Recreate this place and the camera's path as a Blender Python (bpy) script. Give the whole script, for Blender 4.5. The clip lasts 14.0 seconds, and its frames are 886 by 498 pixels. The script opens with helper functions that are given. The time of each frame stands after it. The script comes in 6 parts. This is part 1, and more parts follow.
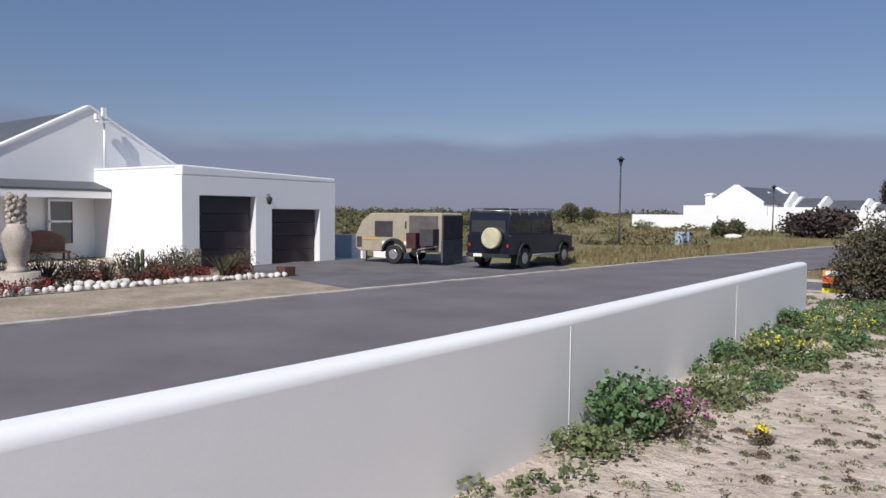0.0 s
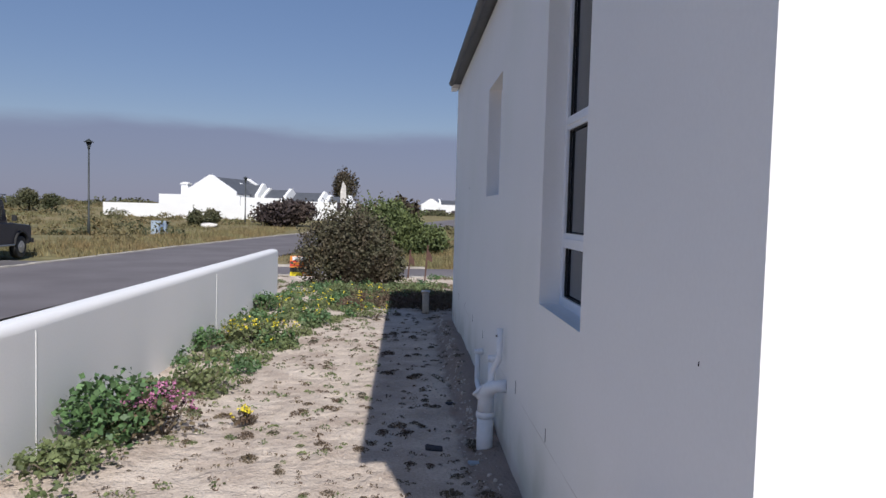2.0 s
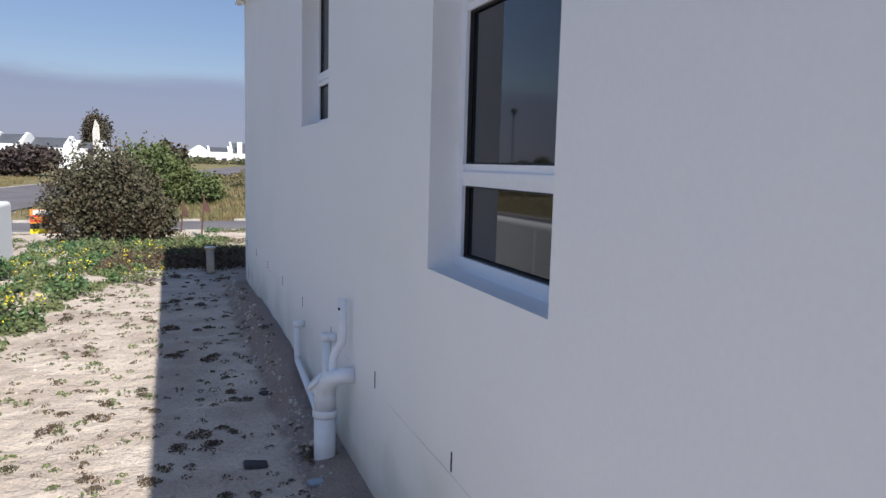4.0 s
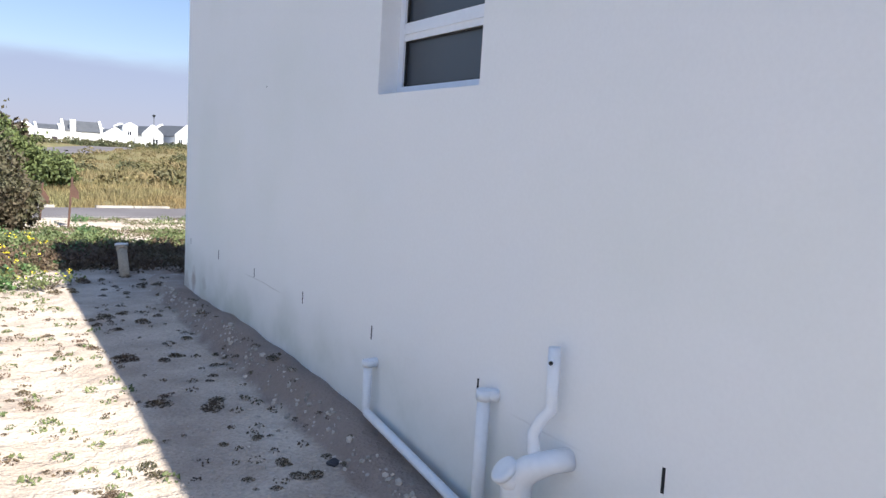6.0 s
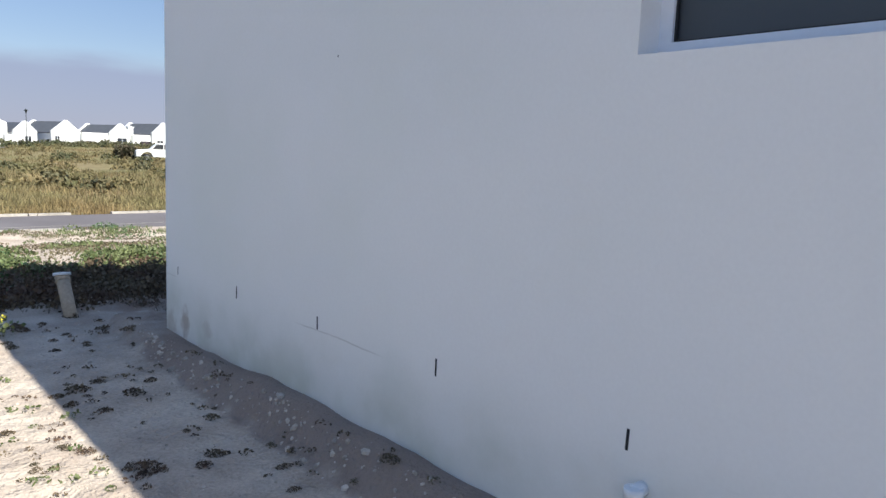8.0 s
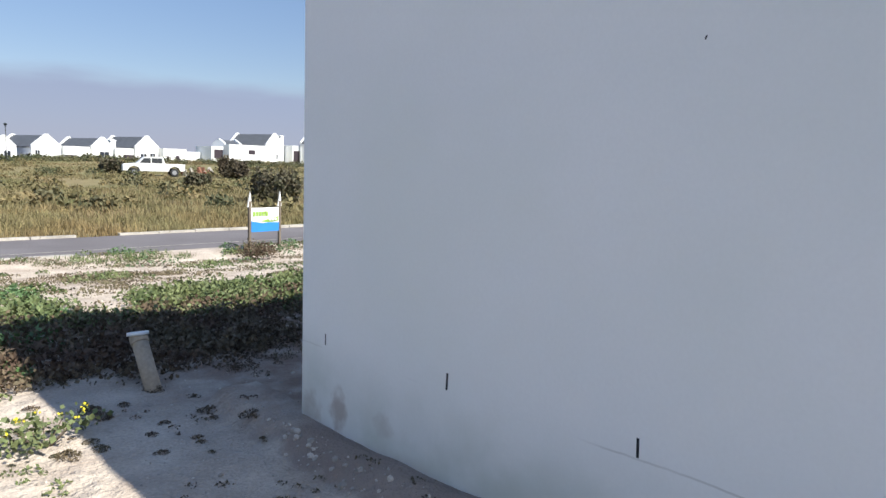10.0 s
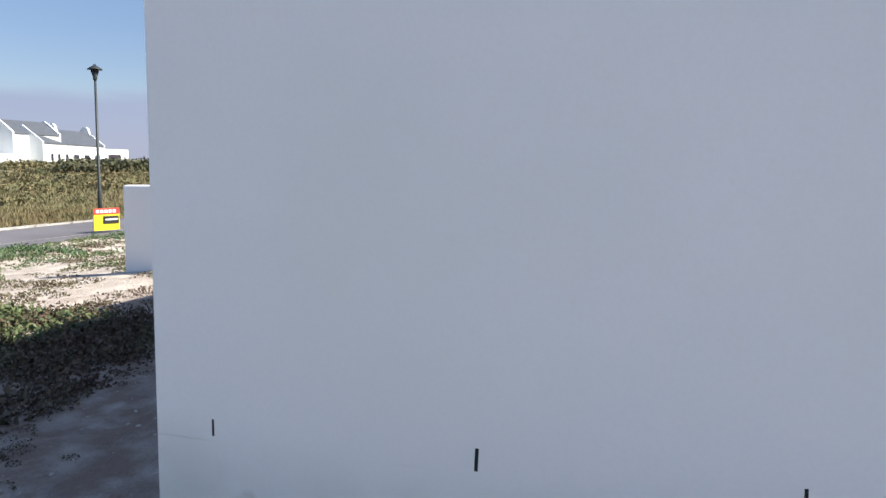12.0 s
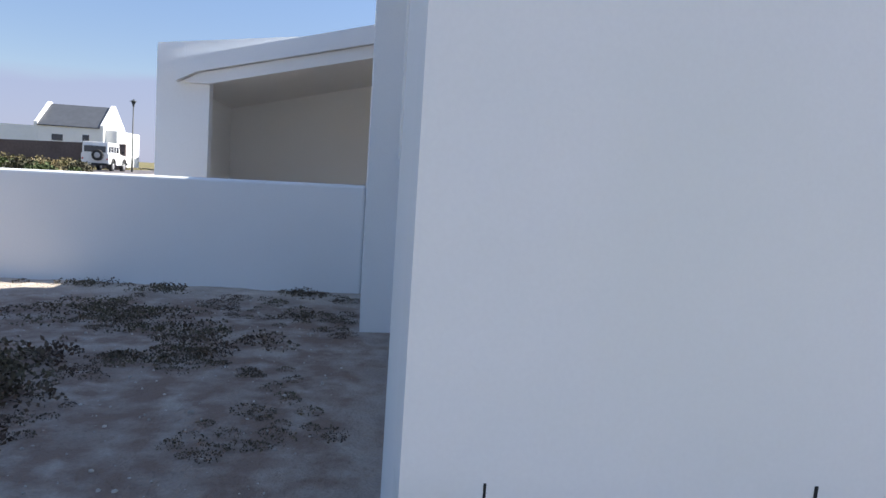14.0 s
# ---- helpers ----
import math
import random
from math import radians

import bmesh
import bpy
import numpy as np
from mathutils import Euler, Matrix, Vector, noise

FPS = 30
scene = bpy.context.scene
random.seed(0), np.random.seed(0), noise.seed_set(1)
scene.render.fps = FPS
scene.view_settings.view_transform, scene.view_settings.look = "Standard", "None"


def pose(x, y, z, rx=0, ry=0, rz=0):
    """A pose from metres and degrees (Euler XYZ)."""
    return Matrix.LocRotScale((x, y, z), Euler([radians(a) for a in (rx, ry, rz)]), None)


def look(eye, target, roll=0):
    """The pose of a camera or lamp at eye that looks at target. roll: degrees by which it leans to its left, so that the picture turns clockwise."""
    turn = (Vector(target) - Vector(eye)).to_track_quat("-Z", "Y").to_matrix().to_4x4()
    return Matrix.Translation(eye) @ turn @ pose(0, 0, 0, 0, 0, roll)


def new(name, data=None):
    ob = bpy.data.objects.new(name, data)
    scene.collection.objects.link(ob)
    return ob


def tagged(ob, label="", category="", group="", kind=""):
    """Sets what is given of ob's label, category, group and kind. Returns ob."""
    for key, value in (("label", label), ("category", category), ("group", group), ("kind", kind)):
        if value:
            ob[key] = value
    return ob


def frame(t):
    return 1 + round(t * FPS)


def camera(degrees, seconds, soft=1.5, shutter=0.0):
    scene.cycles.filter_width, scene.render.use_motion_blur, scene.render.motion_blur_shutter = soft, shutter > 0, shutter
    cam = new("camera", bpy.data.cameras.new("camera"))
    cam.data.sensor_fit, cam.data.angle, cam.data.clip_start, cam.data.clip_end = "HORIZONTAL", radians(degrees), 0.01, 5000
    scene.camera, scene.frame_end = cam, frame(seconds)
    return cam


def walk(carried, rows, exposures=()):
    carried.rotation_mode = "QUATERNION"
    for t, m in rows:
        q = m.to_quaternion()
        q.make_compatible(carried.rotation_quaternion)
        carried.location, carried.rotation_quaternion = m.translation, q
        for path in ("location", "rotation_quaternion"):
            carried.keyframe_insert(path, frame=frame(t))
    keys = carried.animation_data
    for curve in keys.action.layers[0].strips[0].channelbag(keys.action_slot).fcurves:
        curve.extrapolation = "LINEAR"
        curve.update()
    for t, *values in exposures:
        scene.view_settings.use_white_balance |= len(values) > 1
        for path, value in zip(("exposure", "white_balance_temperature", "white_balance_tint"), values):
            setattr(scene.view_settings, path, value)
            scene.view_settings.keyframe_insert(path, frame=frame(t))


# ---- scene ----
cam = camera(63.1, 14.0)
PATH = [
    (0, (0.84, 0.128, 1.612), (-0.359, 1.725, 1.508), 0.7),
    (0.5, (0.836, 0.182, 1.613), (0.005, 1.998, 1.505), 0.4),
    (1, (0.809, 0.198, 1.62), (0.422, 2.157, 1.504), 0.2),
    (1.5, (0.786, 0.207, 1.631), (0.688, 2.201, 1.516), 0.9),
    (2, (0.786, 0.183, 1.619), (0.892, 2.178, 1.513), 1.6),
    (2.5, (0.814, 0.28, 1.584), (1.216, 2.231, 1.402), 0.7),
    (3, (0.833, 0.629, 1.559), (1.183, 2.586, 1.343), 1.8),
    (5.3, (0.005, 2.457, 1.48), (1.19, 4.049, 1.235), 1.1),
    (5.5, (-0.095, 2.609, 1.473), (0.994, 4.268, 1.221), 0.2),
    (6, (-0.18, 3.149, 1.439), (0.899, 4.817, 1.201), 3.6),
    (6.5, (-0.307, 3.625, 1.461), (0.835, 5.246, 1.195), 3.0),
    (7, (-0.321, 4.137, 1.438), (0.816, 5.757, 1.152), 3.9),
    (7.5, (-0.387, 4.586, 1.425), (0.771, 6.197, 1.171), 3.6),
    (8, (-0.41, 5.078, 1.418), (0.895, 6.573, 1.169), 2.3),
    (10.5, (-0.587, 7.387, 1.469), (0.784, 8.828, 1.262), 1.4),
    (11, (-0.56, 7.822, 1.46), (1.033, 9.018, 1.28), 1.9),
    (11.5, (-0.583, 8.201, 1.436), (1.191, 9.113, 1.296), -0.0),
    (12, (-0.626, 8.638, 1.457), (1.287, 9.177, 1.24), 0.7),
    (12.5, (-0.539, 9.033, 1.445), (1.42, 9.391, 1.265), -0.8),
    (13, (-0.518, 9.541, 1.42), (1.471, 9.643, 1.234), -2.1),
    (13.5, (-0.433, 9.957, 1.363), (1.552, 9.836, 1.145), 0.3),
    (14, (-0.325, 10.403, 1.376), (1.653, 10.175, 1.19), 3.7),
]
walk(cam, [(t, look(eye, target, roll)) for t, eye, target, roll in PATH], [(0, 0.41, 6150, 13), (3, 0.47, 6150, 12), (5.3, 1.50, 6400, 9), (6, 1.54, 6400, 9), (7, 1.21, 6400, 8), (10.5, 1.21, 6350, 7), (12, 1.36, 6350, 8), (14, 1.54, 6350, 9)])

# ---- world, sun ----
SUN_TO = Vector((0.82, -3.33, 3.40)).normalized()
world = bpy.data.worlds.new("world")
scene.world = world
world.use_nodes = True


def build_world():
    nt = world.node_tree
    n, l = nt.nodes, nt.links
    bg = n["Background"]
    sky = n.new("ShaderNodeTexSky")
    sky.sky_type, sky.sun_disc = "NISHITA", False
    sky.sun_elevation = math.asin(SUN_TO.z)
    sky.sun_rotation = math.atan2(SUN_TO.x, SUN_TO.y)
    sky.altitude, sky.air_density, sky.dust_density, sky.ozone_density = 0, 1.0, 0.3, 2.6
    co = n.new("ShaderNodeTexCoord")
    sep = n.new("ShaderNodeSeparateXYZ")
    l.new(co.outputs["Generated"], sep.inputs[0])
    # grey-violet haze bank low over the horizon, with a soft uneven top
    nz = n.new("ShaderNodeTexNoise")
    nz.inputs["Scale"].default_value, nz.inputs["Detail"].default_value = 2.2, 5
    mp = n.new("ShaderNodeMapping")
    mp.inputs["Scale"].default_value = (1, 1, 5)
    l.new(co.outputs["Generated"], mp.inputs[0])
    l.new(mp.outputs[0], nz.inputs["Vector"])
    add = n.new("ShaderNodeMath")
    add.operation = "MULTIPLY_ADD"
    l.new(nz.outputs["Fac"], add.inputs[0])
    add.inputs[1].default_value = -0.09
    l.new(sep.outputs["Z"], add.inputs[2])
    ramp = n.new("ShaderNodeMapRange")
    ramp.interpolation_type = "SMOOTHSTEP"
    l.new(add.outputs[0], ramp.inputs["Value"])
    for key, v in (("From Min", 0.040), ("From Max", 0.066), ("To Min", 0.80), ("To Max", 0.0)):
        ramp.inputs[key].default_value = v
    haze = n.new("ShaderNodeMix")
    haze.data_type = "RGBA"
    l.new(ramp.outputs["Result"], haze.inputs["Factor"])
    tone = n.new("ShaderNodeMix")
    tone.data_type, tone.blend_type = "RGBA", "MULTIPLY"
    tone.inputs["Factor"].default_value = 1.0
    l.new(sky.outputs[0], tone.inputs["A"])
    deep = n.new("ShaderNodeMapRange")
    deep.interpolation_type = "SMOOTHSTEP"
    l.new(sep.outputs["Z"], deep.inputs["Value"])
    for key, v in (("From Min", 0.0), ("From Max", 0.75)):
        deep.inputs[key].default_value = v
    tint = n.new("ShaderNodeMix")
    tint.data_type = "RGBA"
    tint.inputs["A"].default_value, tint.inputs["B"].default_value = (0.575, 0.53, 0.573, 1), (1.09, 1.07, 1.08, 1)
    l.new(deep.outputs["Result"], tint.inputs["Factor"])
    l.new(tint.outputs["Result"], tone.inputs["B"])
    l.new(tone.outputs["Result"], haze.inputs["A"])
    haze.inputs["B"].default_value = (2.0, 2.2, 3.15, 1)
    l.new(haze.outputs["Result"], bg.inputs["Color"])
    bg.inputs["Strength"].default_value = 0.078


build_world()
sun = new("sun", bpy.data.lights.new("sun", "SUN"))
sun.data.energy, sun.data.angle, sun.data.color = 3.5, radians(0.5), (1.0, 0.94, 0.85)
sun.matrix_basis = look(SUN_TO * 60, (0, 0, 0))

# ---- materials ----


def material(name, color, rough=0.8, metal=0.0, var=0.12, scale=3.0, fine=60.0, bump=0.15, dist=0.01, second=None, spec=0.5, island=0.0, obj=0.0):
    """Base colour with variation at two scales, a second tone in patches, and fine relief."""
    m = bpy.data.materials.new(name)
    m.use_nodes = True
    n, l = m.node_tree.nodes, m.node_tree.links
    b = n["Principled BSDF"]
    b.inputs["Roughness"].default_value, b.inputs["Metallic"].default_value = rough, metal
    b.inputs["Specular IOR Level"].default_value = spec
    geo = n.new("ShaderNodeNewGeometry")
    big = n.new("ShaderNodeTexNoise")
    big.inputs["Scale"].default_value, big.inputs["Detail"].default_value = scale, 6
    small = n.new("ShaderNodeTexNoise")
    small.inputs["Scale"].default_value, small.inputs["Detail"].default_value = fine, 3
    for t in (big, small):
        l.new(geo.outputs["Position"], t.inputs["Vector"])
    c = np.array(color)
    mix = n.new("ShaderNodeMix")
    mix.data_type = "RGBA"
    mix.inputs["A"].default_value = (*np.clip(c * (1 - var), 0, 1), 1)
    mix.inputs["B"].default_value = (*np.clip(c * (1 + var), 0, 1), 1) if second is None else (*second, 1)
    mr = n.new("ShaderNodeMapRange")
    l.new(big.outputs["Fac"], mr.inputs["Value"])
    mr.inputs["From Min"].default_value, mr.inputs["From Max"].default_value = 0.35, 0.65
    l.new(mr.outputs["Result"], mix.inputs["Factor"])
    hsv = n.new("ShaderNodeHueSaturation")
    l.new(mix.outputs["Result"], hsv.inputs["Color"])
    val = n.new("ShaderNodeMapRange")
    l.new(small.outputs["Fac"], val.inputs["Value"])
    val.inputs["From Min"].default_value, val.inputs["From Max"].default_value = 0.3, 0.7
    val.inputs["To Min"].default_value, val.inputs["To Max"].default_value = 1 - var, 1 + var
    out = val.outputs["Result"]
    for amount, source in ((island, geo.outputs["Random Per Island"]), (obj, None)):
        if amount:
            if source is None:
                source = n.new("ShaderNodeObjectInfo").outputs["Random"]
            r = n.new("ShaderNodeMapRange")
            l.new(source, r.inputs["Value"])
            r.inputs["To Min"].default_value, r.inputs["To Max"].default_value = 1 - amount, 1 + amount
            mu = n.new("ShaderNodeMath")
            mu.operation = "MULTIPLY"
            l.new(out, mu.inputs[0])
            l.new(r.outputs["Result"], mu.inputs[1])
            out = mu.outputs[0]
    l.new(out, hsv.inputs["Value"])
    l.new(hsv.outputs["Color"], b.inputs["Base Color"])
    if bump:
        bp = n.new("ShaderNodeBump")
        bp.inputs["Strength"].default_value, bp.inputs["Distance"].default_value = bump, dist
        l.new(small.outputs["Fac"], bp.inputs["Height"])
        l.new(bp.outputs["Normal"], b.inputs["Normal"])
    return m


plaster = material("plaster_white", (0.80, 0.80, 0.79), 0.75, var=0.014, scale=0.8, fine=60, bump=0.07, dist=0.002)
plaster_far = material("plaster_far", (0.80, 0.80, 0.78), 0.8, var=0.02, scale=0.5, fine=8, bump=0)
sand = material("sand", (0.47, 0.385, 0.315), 0.95, var=0.12, scale=2.2, fine=55, bump=0.8, dist=0.02, second=(0.60, 0.515, 0.43), spec=0.2)
asphalt = material("asphalt", (0.135, 0.120, 0.122), 0.85, var=0.1, scale=0.5, fine=90, bump=0.3, dist=0.006, second=(0.16, 0.145, 0.148))
paving = material("paving", (0.11, 0.10, 0.10), 0.85, var=0.1, scale=0.8, fine=50, second=(0.15, 0.14, 0.14))
kerb_mat = material("kerb_concrete", (0.42, 0.385, 0.335), 0.9, var=0.18, scale=2, fine=40, bump=0.4)
roof_mat = material("roof_sheet_grey", (0.085, 0.09, 0.10), 0.6, var=0.1, scale=1.5, fine=20)
garage_mat = material("garage_door_dark", (0.042, 0.03, 0.038), 0.45, var=0.1, fine=30, bump=0.05)
pvc = material("pvc_white", (0.78, 0.79, 0.8), 0.4, var=0.03, fine=30, bump=0.05)
upvc = material("window_frame_white", (0.76, 0.78, 0.82), 0.35, var=0.02, fine=30, bump=0.03)
black = material("black_rubber", (0.02, 0.02, 0.021), 0.7, var=0.15, bump=0.1)
slit_mat = material("slit_dark", (0.012, 0.012, 0.014), 0.9, bump=0)
pole_mat = material("lamp_pole_dark", (0.03, 0.035, 0.033), 0.5, var=0.1)
scrub_a = material("scrub_green", (0.13, 0.13, 0.05), 0.8, var=0.25, scale=0.4, fine=10, bump=0, island=0.25, second=(0.20, 0.15, 0.07))
scrub_d = material("scrub_dark", (0.075, 0.09, 0.036), 0.8, var=0.25, scale=0.4, fine=10, bump=0, island=0.25, second=(0.11, 0.10, 0.05))
grass_dry = material("grass_dry", (0.25, 0.185, 0.095), 0.85, var=0.2, scale=0.25, fine=3, bump=0, island=0.2, second=(0.135, 0.13, 0.055))
weed_green = material("weed_green", (0.105, 0.15, 0.05), 0.7, var=0.25, scale=2, fine=20, bump=0, island=0.3, second=(0.16, 0.185, 0.075))
# dry weeds, and the darkened tone for plants in the house's shadow
weed_dark = material("weed_dark", (0.135, 0.083, 0.055), 0.85, var=0.25, scale=2, fine=20, bump=0, island=0.35, second=(0.13, 0.105, 0.06))



def add_soil_and_shade(m):
    """Dark soil in a ragged strip along the house wall; behind the house, patches of brown soil tint that also deepen
    its shadow.
    """
    n, l = m.node_tree.nodes, m.node_tree.links
    b = n["Principled BSDF"]
    geo = n.new("ShaderNodeNewGeometry")
    nz = n.new("ShaderNodeTexNoise")
    nz.inputs["Scale"].default_value, nz.inputs["Detail"].default_value = 4.0, 6
    l.new(geo.outputs["Position"], nz.inputs["Vector"])
    wob = n.new("ShaderNodeVectorMath")
    wob.operation = "MULTIPLY_ADD"
    l.new(nz.outputs["Color"], wob.inputs[0])
    wob.inputs[1].default_value = (0.22, 0.9, 0)
    l.new(geo.outputs["Position"], wob.inputs[2])
    sep = n.new("ShaderNodeSeparateXYZ")
    l.new(wob.outputs[0], sep.inputs[0])

    def step(axis, a, c):
        r = n.new("ShaderNodeMapRange")
        r.interpolation_type = "SMOOTHSTEP"
        l.new(sep.outputs[axis], r.inputs["Value"])
        r.inputs["From Min"].default_value, r.inputs["From Max"].default_value = a, c
        return r.outputs["Result"]

    def times(p, q):
        o = n.new("ShaderNodeMath")
        o.operation = "MULTIPLY"
        for i, v in enumerate((p, q)):
            if isinstance(v, float):
                o.inputs[i].default_value = v
            else:
                l.new(v, o.inputs[i])
        return o.outputs[0]

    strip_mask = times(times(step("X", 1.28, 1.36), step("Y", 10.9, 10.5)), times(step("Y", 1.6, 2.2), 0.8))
    # brown soil tint over the house's shadow area, painted in to deepen that shade
    back_shade_mask = times(times(step("X", 0.9, 2.0), step("Y", 10.6, 10.9)), times(step("Y", 14.9, 14.2), step("X", 8.0, 7.0)))
    clod = n.new("ShaderNodeMapRange")
    l.new(nz.outputs["Fac"], clod.inputs["Value"])
    for key, v in (("From Min", 0.38), ("From Max", 0.58), ("To Min", 0.40), ("To Max", 0.9)):
        clod.inputs[key].default_value = v
    back_shade_mask = times(back_shade_mask, clod.outputs["Result"])
    src = b.inputs["Base Color"].links[0].from_socket
    for mask, color in ((strip_mask, (0.27, 0.205, 0.17)), (back_shade_mask, (0.235, 0.155, 0.115))):
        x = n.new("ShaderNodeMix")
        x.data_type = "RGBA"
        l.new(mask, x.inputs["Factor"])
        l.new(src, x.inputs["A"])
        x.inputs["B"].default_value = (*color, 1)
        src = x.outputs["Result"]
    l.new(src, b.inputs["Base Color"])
    # trodden dents and crumbs
    lumps = n.new("ShaderNodeTexNoise")
    lumps.inputs["Scale"].default_value, lumps.inputs["Detail"].default_value = 9.0, 5
    l.new(geo.outputs["Position"], lumps.inputs["Vector"])
    dents = n.new("ShaderNodeBump")
    dents.inputs["Strength"].default_value, dents.inputs["Distance"].default_value = 0.75, 0.07
    l.new(lumps.outputs["Fac"], dents.inputs["Height"])
    fine = b.inputs["Normal"].links[0].from_node
    l.new(dents.outputs["Normal"], fine.inputs["Normal"])


add_soil_and_shade(sand)


def house_wall_material():
    """White plaster with damp low down, two brown spots near the far corner and a hairline along the damp course."""
    m = material("plaster_house", (0.80, 0.80, 0.795), 0.72, var=0.012, scale=0.7, fine=70, bump=0.05, dist=0.002)
    n, l = m.node_tree.nodes, m.node_tree.links
    b = n["Principled BSDF"]
    src = b.inputs["Base Color"].links[0].from_socket
    geo = n.new("ShaderNodeNewGeometry")
    sep = n.new("ShaderNodeSeparateXYZ")
    l.new(geo.outputs["Position"], sep.inputs[0])

    def noise_of(scale, detail=4, stretch=(1, 1, 1)):
        mp = n.new("ShaderNodeMapping")
        mp.inputs["Scale"].default_value = stretch
        l.new(geo.outputs["Position"], mp.inputs[0])
        t = n.new("ShaderNodeTexNoise")
        t.inputs["Scale"].default_value, t.inputs["Detail"].default_value = scale, detail
        l.new(mp.outputs[0], t.inputs["Vector"])
        return t.outputs["Fac"]

    def op(kind, a, c, clamp=False):
        o = n.new("ShaderNodeMath")
        o.operation, o.use_clamp = kind, clamp
        for i, v in enumerate((a, c)):
            if isinstance(v, (int, float)):
                o.inputs[i].default_value = v
            else:
                l.new(v, o.inputs[i])
        return o.outputs[0]

    def span(v, a, c, p=0.0, q=1.0):
        r = n.new("ShaderNodeMapRange")
        r.interpolation_type = "SMOOTHSTEP"
        l.new(v, r.inputs["Value"])
        for key, x in (("From Min", a), ("From Max", c), ("To Min", p), ("To Max", q)):
            r.inputs[key].default_value = x
        return r.outputs["Result"]

    def tint(base, mask, color):
        x = n.new("ShaderNodeMix")
        x.data_type = "RGBA"
        l.new(mask, x.inputs["Factor"])
        l.new(base, x.inputs["A"])
        x.inputs["B"].default_value = (*color, 1)
        return x.outputs["Result"]

    y, z = sep.outputs["Y"], sep.outputs["Z"]
    zz = op("ADD", z, op("MULTIPLY", noise_of(2.2, 5), -0.35))
    damp = op("MULTIPLY", span(zz, 0.46, -0.05), span(noise_of(2.6, 7), 0.36, 0.68, 0.3, 0.8))
    out = tint(src, op("MULTIPLY", span(noise_of(0.9, 5), 0.45, 0.75), 0.35), (0.70, 0.73, 0.68))
    out = tint(out, damp, (0.50, 0.53, 0.47))
    low = op("MULTIPLY", span(zz, 0.0, -0.14), 0.55)
    out = tint(out, low, (0.48, 0.42, 0.37))
    line = op("SUBTRACT", op("ADD", z, op("MULTIPLY", noise_of(1.6, 5, (1, 1, 0.01)), 0.06)), 0.555)
    hair = op("MULTIPLY", span(op("ABSOLUTE", line, 0), 0.006, 0.001), span(noise_of(1.1, 3, (1, 1, 0.01)), 0.46, 0.62, 0.0, 0.38))
    out = tint(out, hair, (0.28, 0.26, 0.23))
    for cy, cz, ry, rz, k in ((9.92, 0.22, 0.10, 0.13, 0.75), (10.17, 0.16, 0.12, 0.13, 0.5), (9.55, 0.24, 0.09, 0.07, 0.3)):
        dy, dz = op("DIVIDE", op("SUBTRACT", y, cy), ry), op("DIVIDE", op("SUBTRACT", z, cz), rz)
        r = op("ADD", op("ADD", op("MULTIPLY", dy, dy), op("MULTIPLY", dz, dz)), op("MULTIPLY", noise_of(14, 5), 2.0))
        out = tint(out, op("MULTIPLY", span(r, 2.0, 0.9), k), (0.36, 0.30, 0.26))
    l.new(out, b.inputs["Base Color"])
    return m


house_plaster = house_wall_material()


def glass_material(name, tint, rough=0.03):
    m = bpy.data.materials.new(name)
    m.use_nodes = True
    b = m.node_tree.nodes["Principled BSDF"]
    b.inputs["Base Color"].default_value = (*tint, 1)
    b.inputs["Roughness"].default_value, b.inputs["IOR"].default_value = rough, 1.6
    b.inputs["Specular IOR Level"].default_value = 0.6
    return m


dark_glass = glass_material("dark_glass", (0.012, 0.013, 0.016))
obscure_glass = glass_material("obscure_glass", (0.035, 0.042, 0.05), 0.42)

# ---- mesh helpers ----


def box(bm, x0, x1, y0, y1, z0, z1):
    vs = [bm.verts.new((x, y, z)) for z in (z0, z1) for x, y in ((x0, y0), (x1, y0), (x1, y1), (x0, y1))]
    for f in ((3, 2, 1, 0), (4, 5, 6, 7), (0, 1, 5, 4), (1, 2, 6, 5), (2, 3, 7, 6), (3, 0, 4, 7)):
        bm.faces.new([vs[i] for i in f])
    return vs


def prism(bm, pts, axis, a, b):
    """A polygon given in the other two axes, stretched from a to b along axis."""
    def at(p, v):
        return {0: (v, p[0], p[1]), 1: (p[0], v, p[1]), 2: (p[0], p[1], v)}[axis]
    lo = [bm.verts.new(at(p, a)) for p in pts]
    hi = [bm.verts.new(at(p, b)) for p in pts]
    bm.faces.new(lo)
    bm.faces.new(hi[::-1])
    for i in range(len(pts)):
        j = (i + 1) % len(pts)
        bm.faces.new((lo[j], lo[i], hi[i], hi[j]))


def tube(bm, pts, r, seg=12, cap=True):
    """A round tube along points; r one radius or one for each."""
    rs = r if isinstance(r, (list, tuple)) else [r] * len(pts)
    pts = [Vector(p) for p in pts]
    rings, side = [], None
    for i, p in enumerate(pts):
        d = (pts[min(i + 1, len(pts) - 1)] - pts[max(i - 1, 0)]).normalized()
        if side is None:
            side = d.orthogonal().normalized()
        side = (side - d * side.dot(d)).normalized()
        up = d.cross(side)
        rings.append([bm.verts.new(p + rs[i] * (math.cos(a) * side + math.sin(a) * up)) for a in [2 * math.pi * k / seg for k in range(seg)]])
    for a, b in zip(rings, rings[1:]):
        for k in range(seg):
            f = bm.faces.new((a[k], a[(k + 1) % seg], b[(k + 1) % seg], b[k]))
            f.smooth = True
    if cap:
        bm.faces.new(rings[0][::-1])
        bm.faces.new(rings[-1])


def bevel(bm, w, seg=2):
    bmesh.ops.bevel(bm, geom=[e for e in bm.edges if e.is_manifold and e.calc_face_angle(0) > 0.5], offset=w, segments=seg, profile=0.5, affect="EDGES")


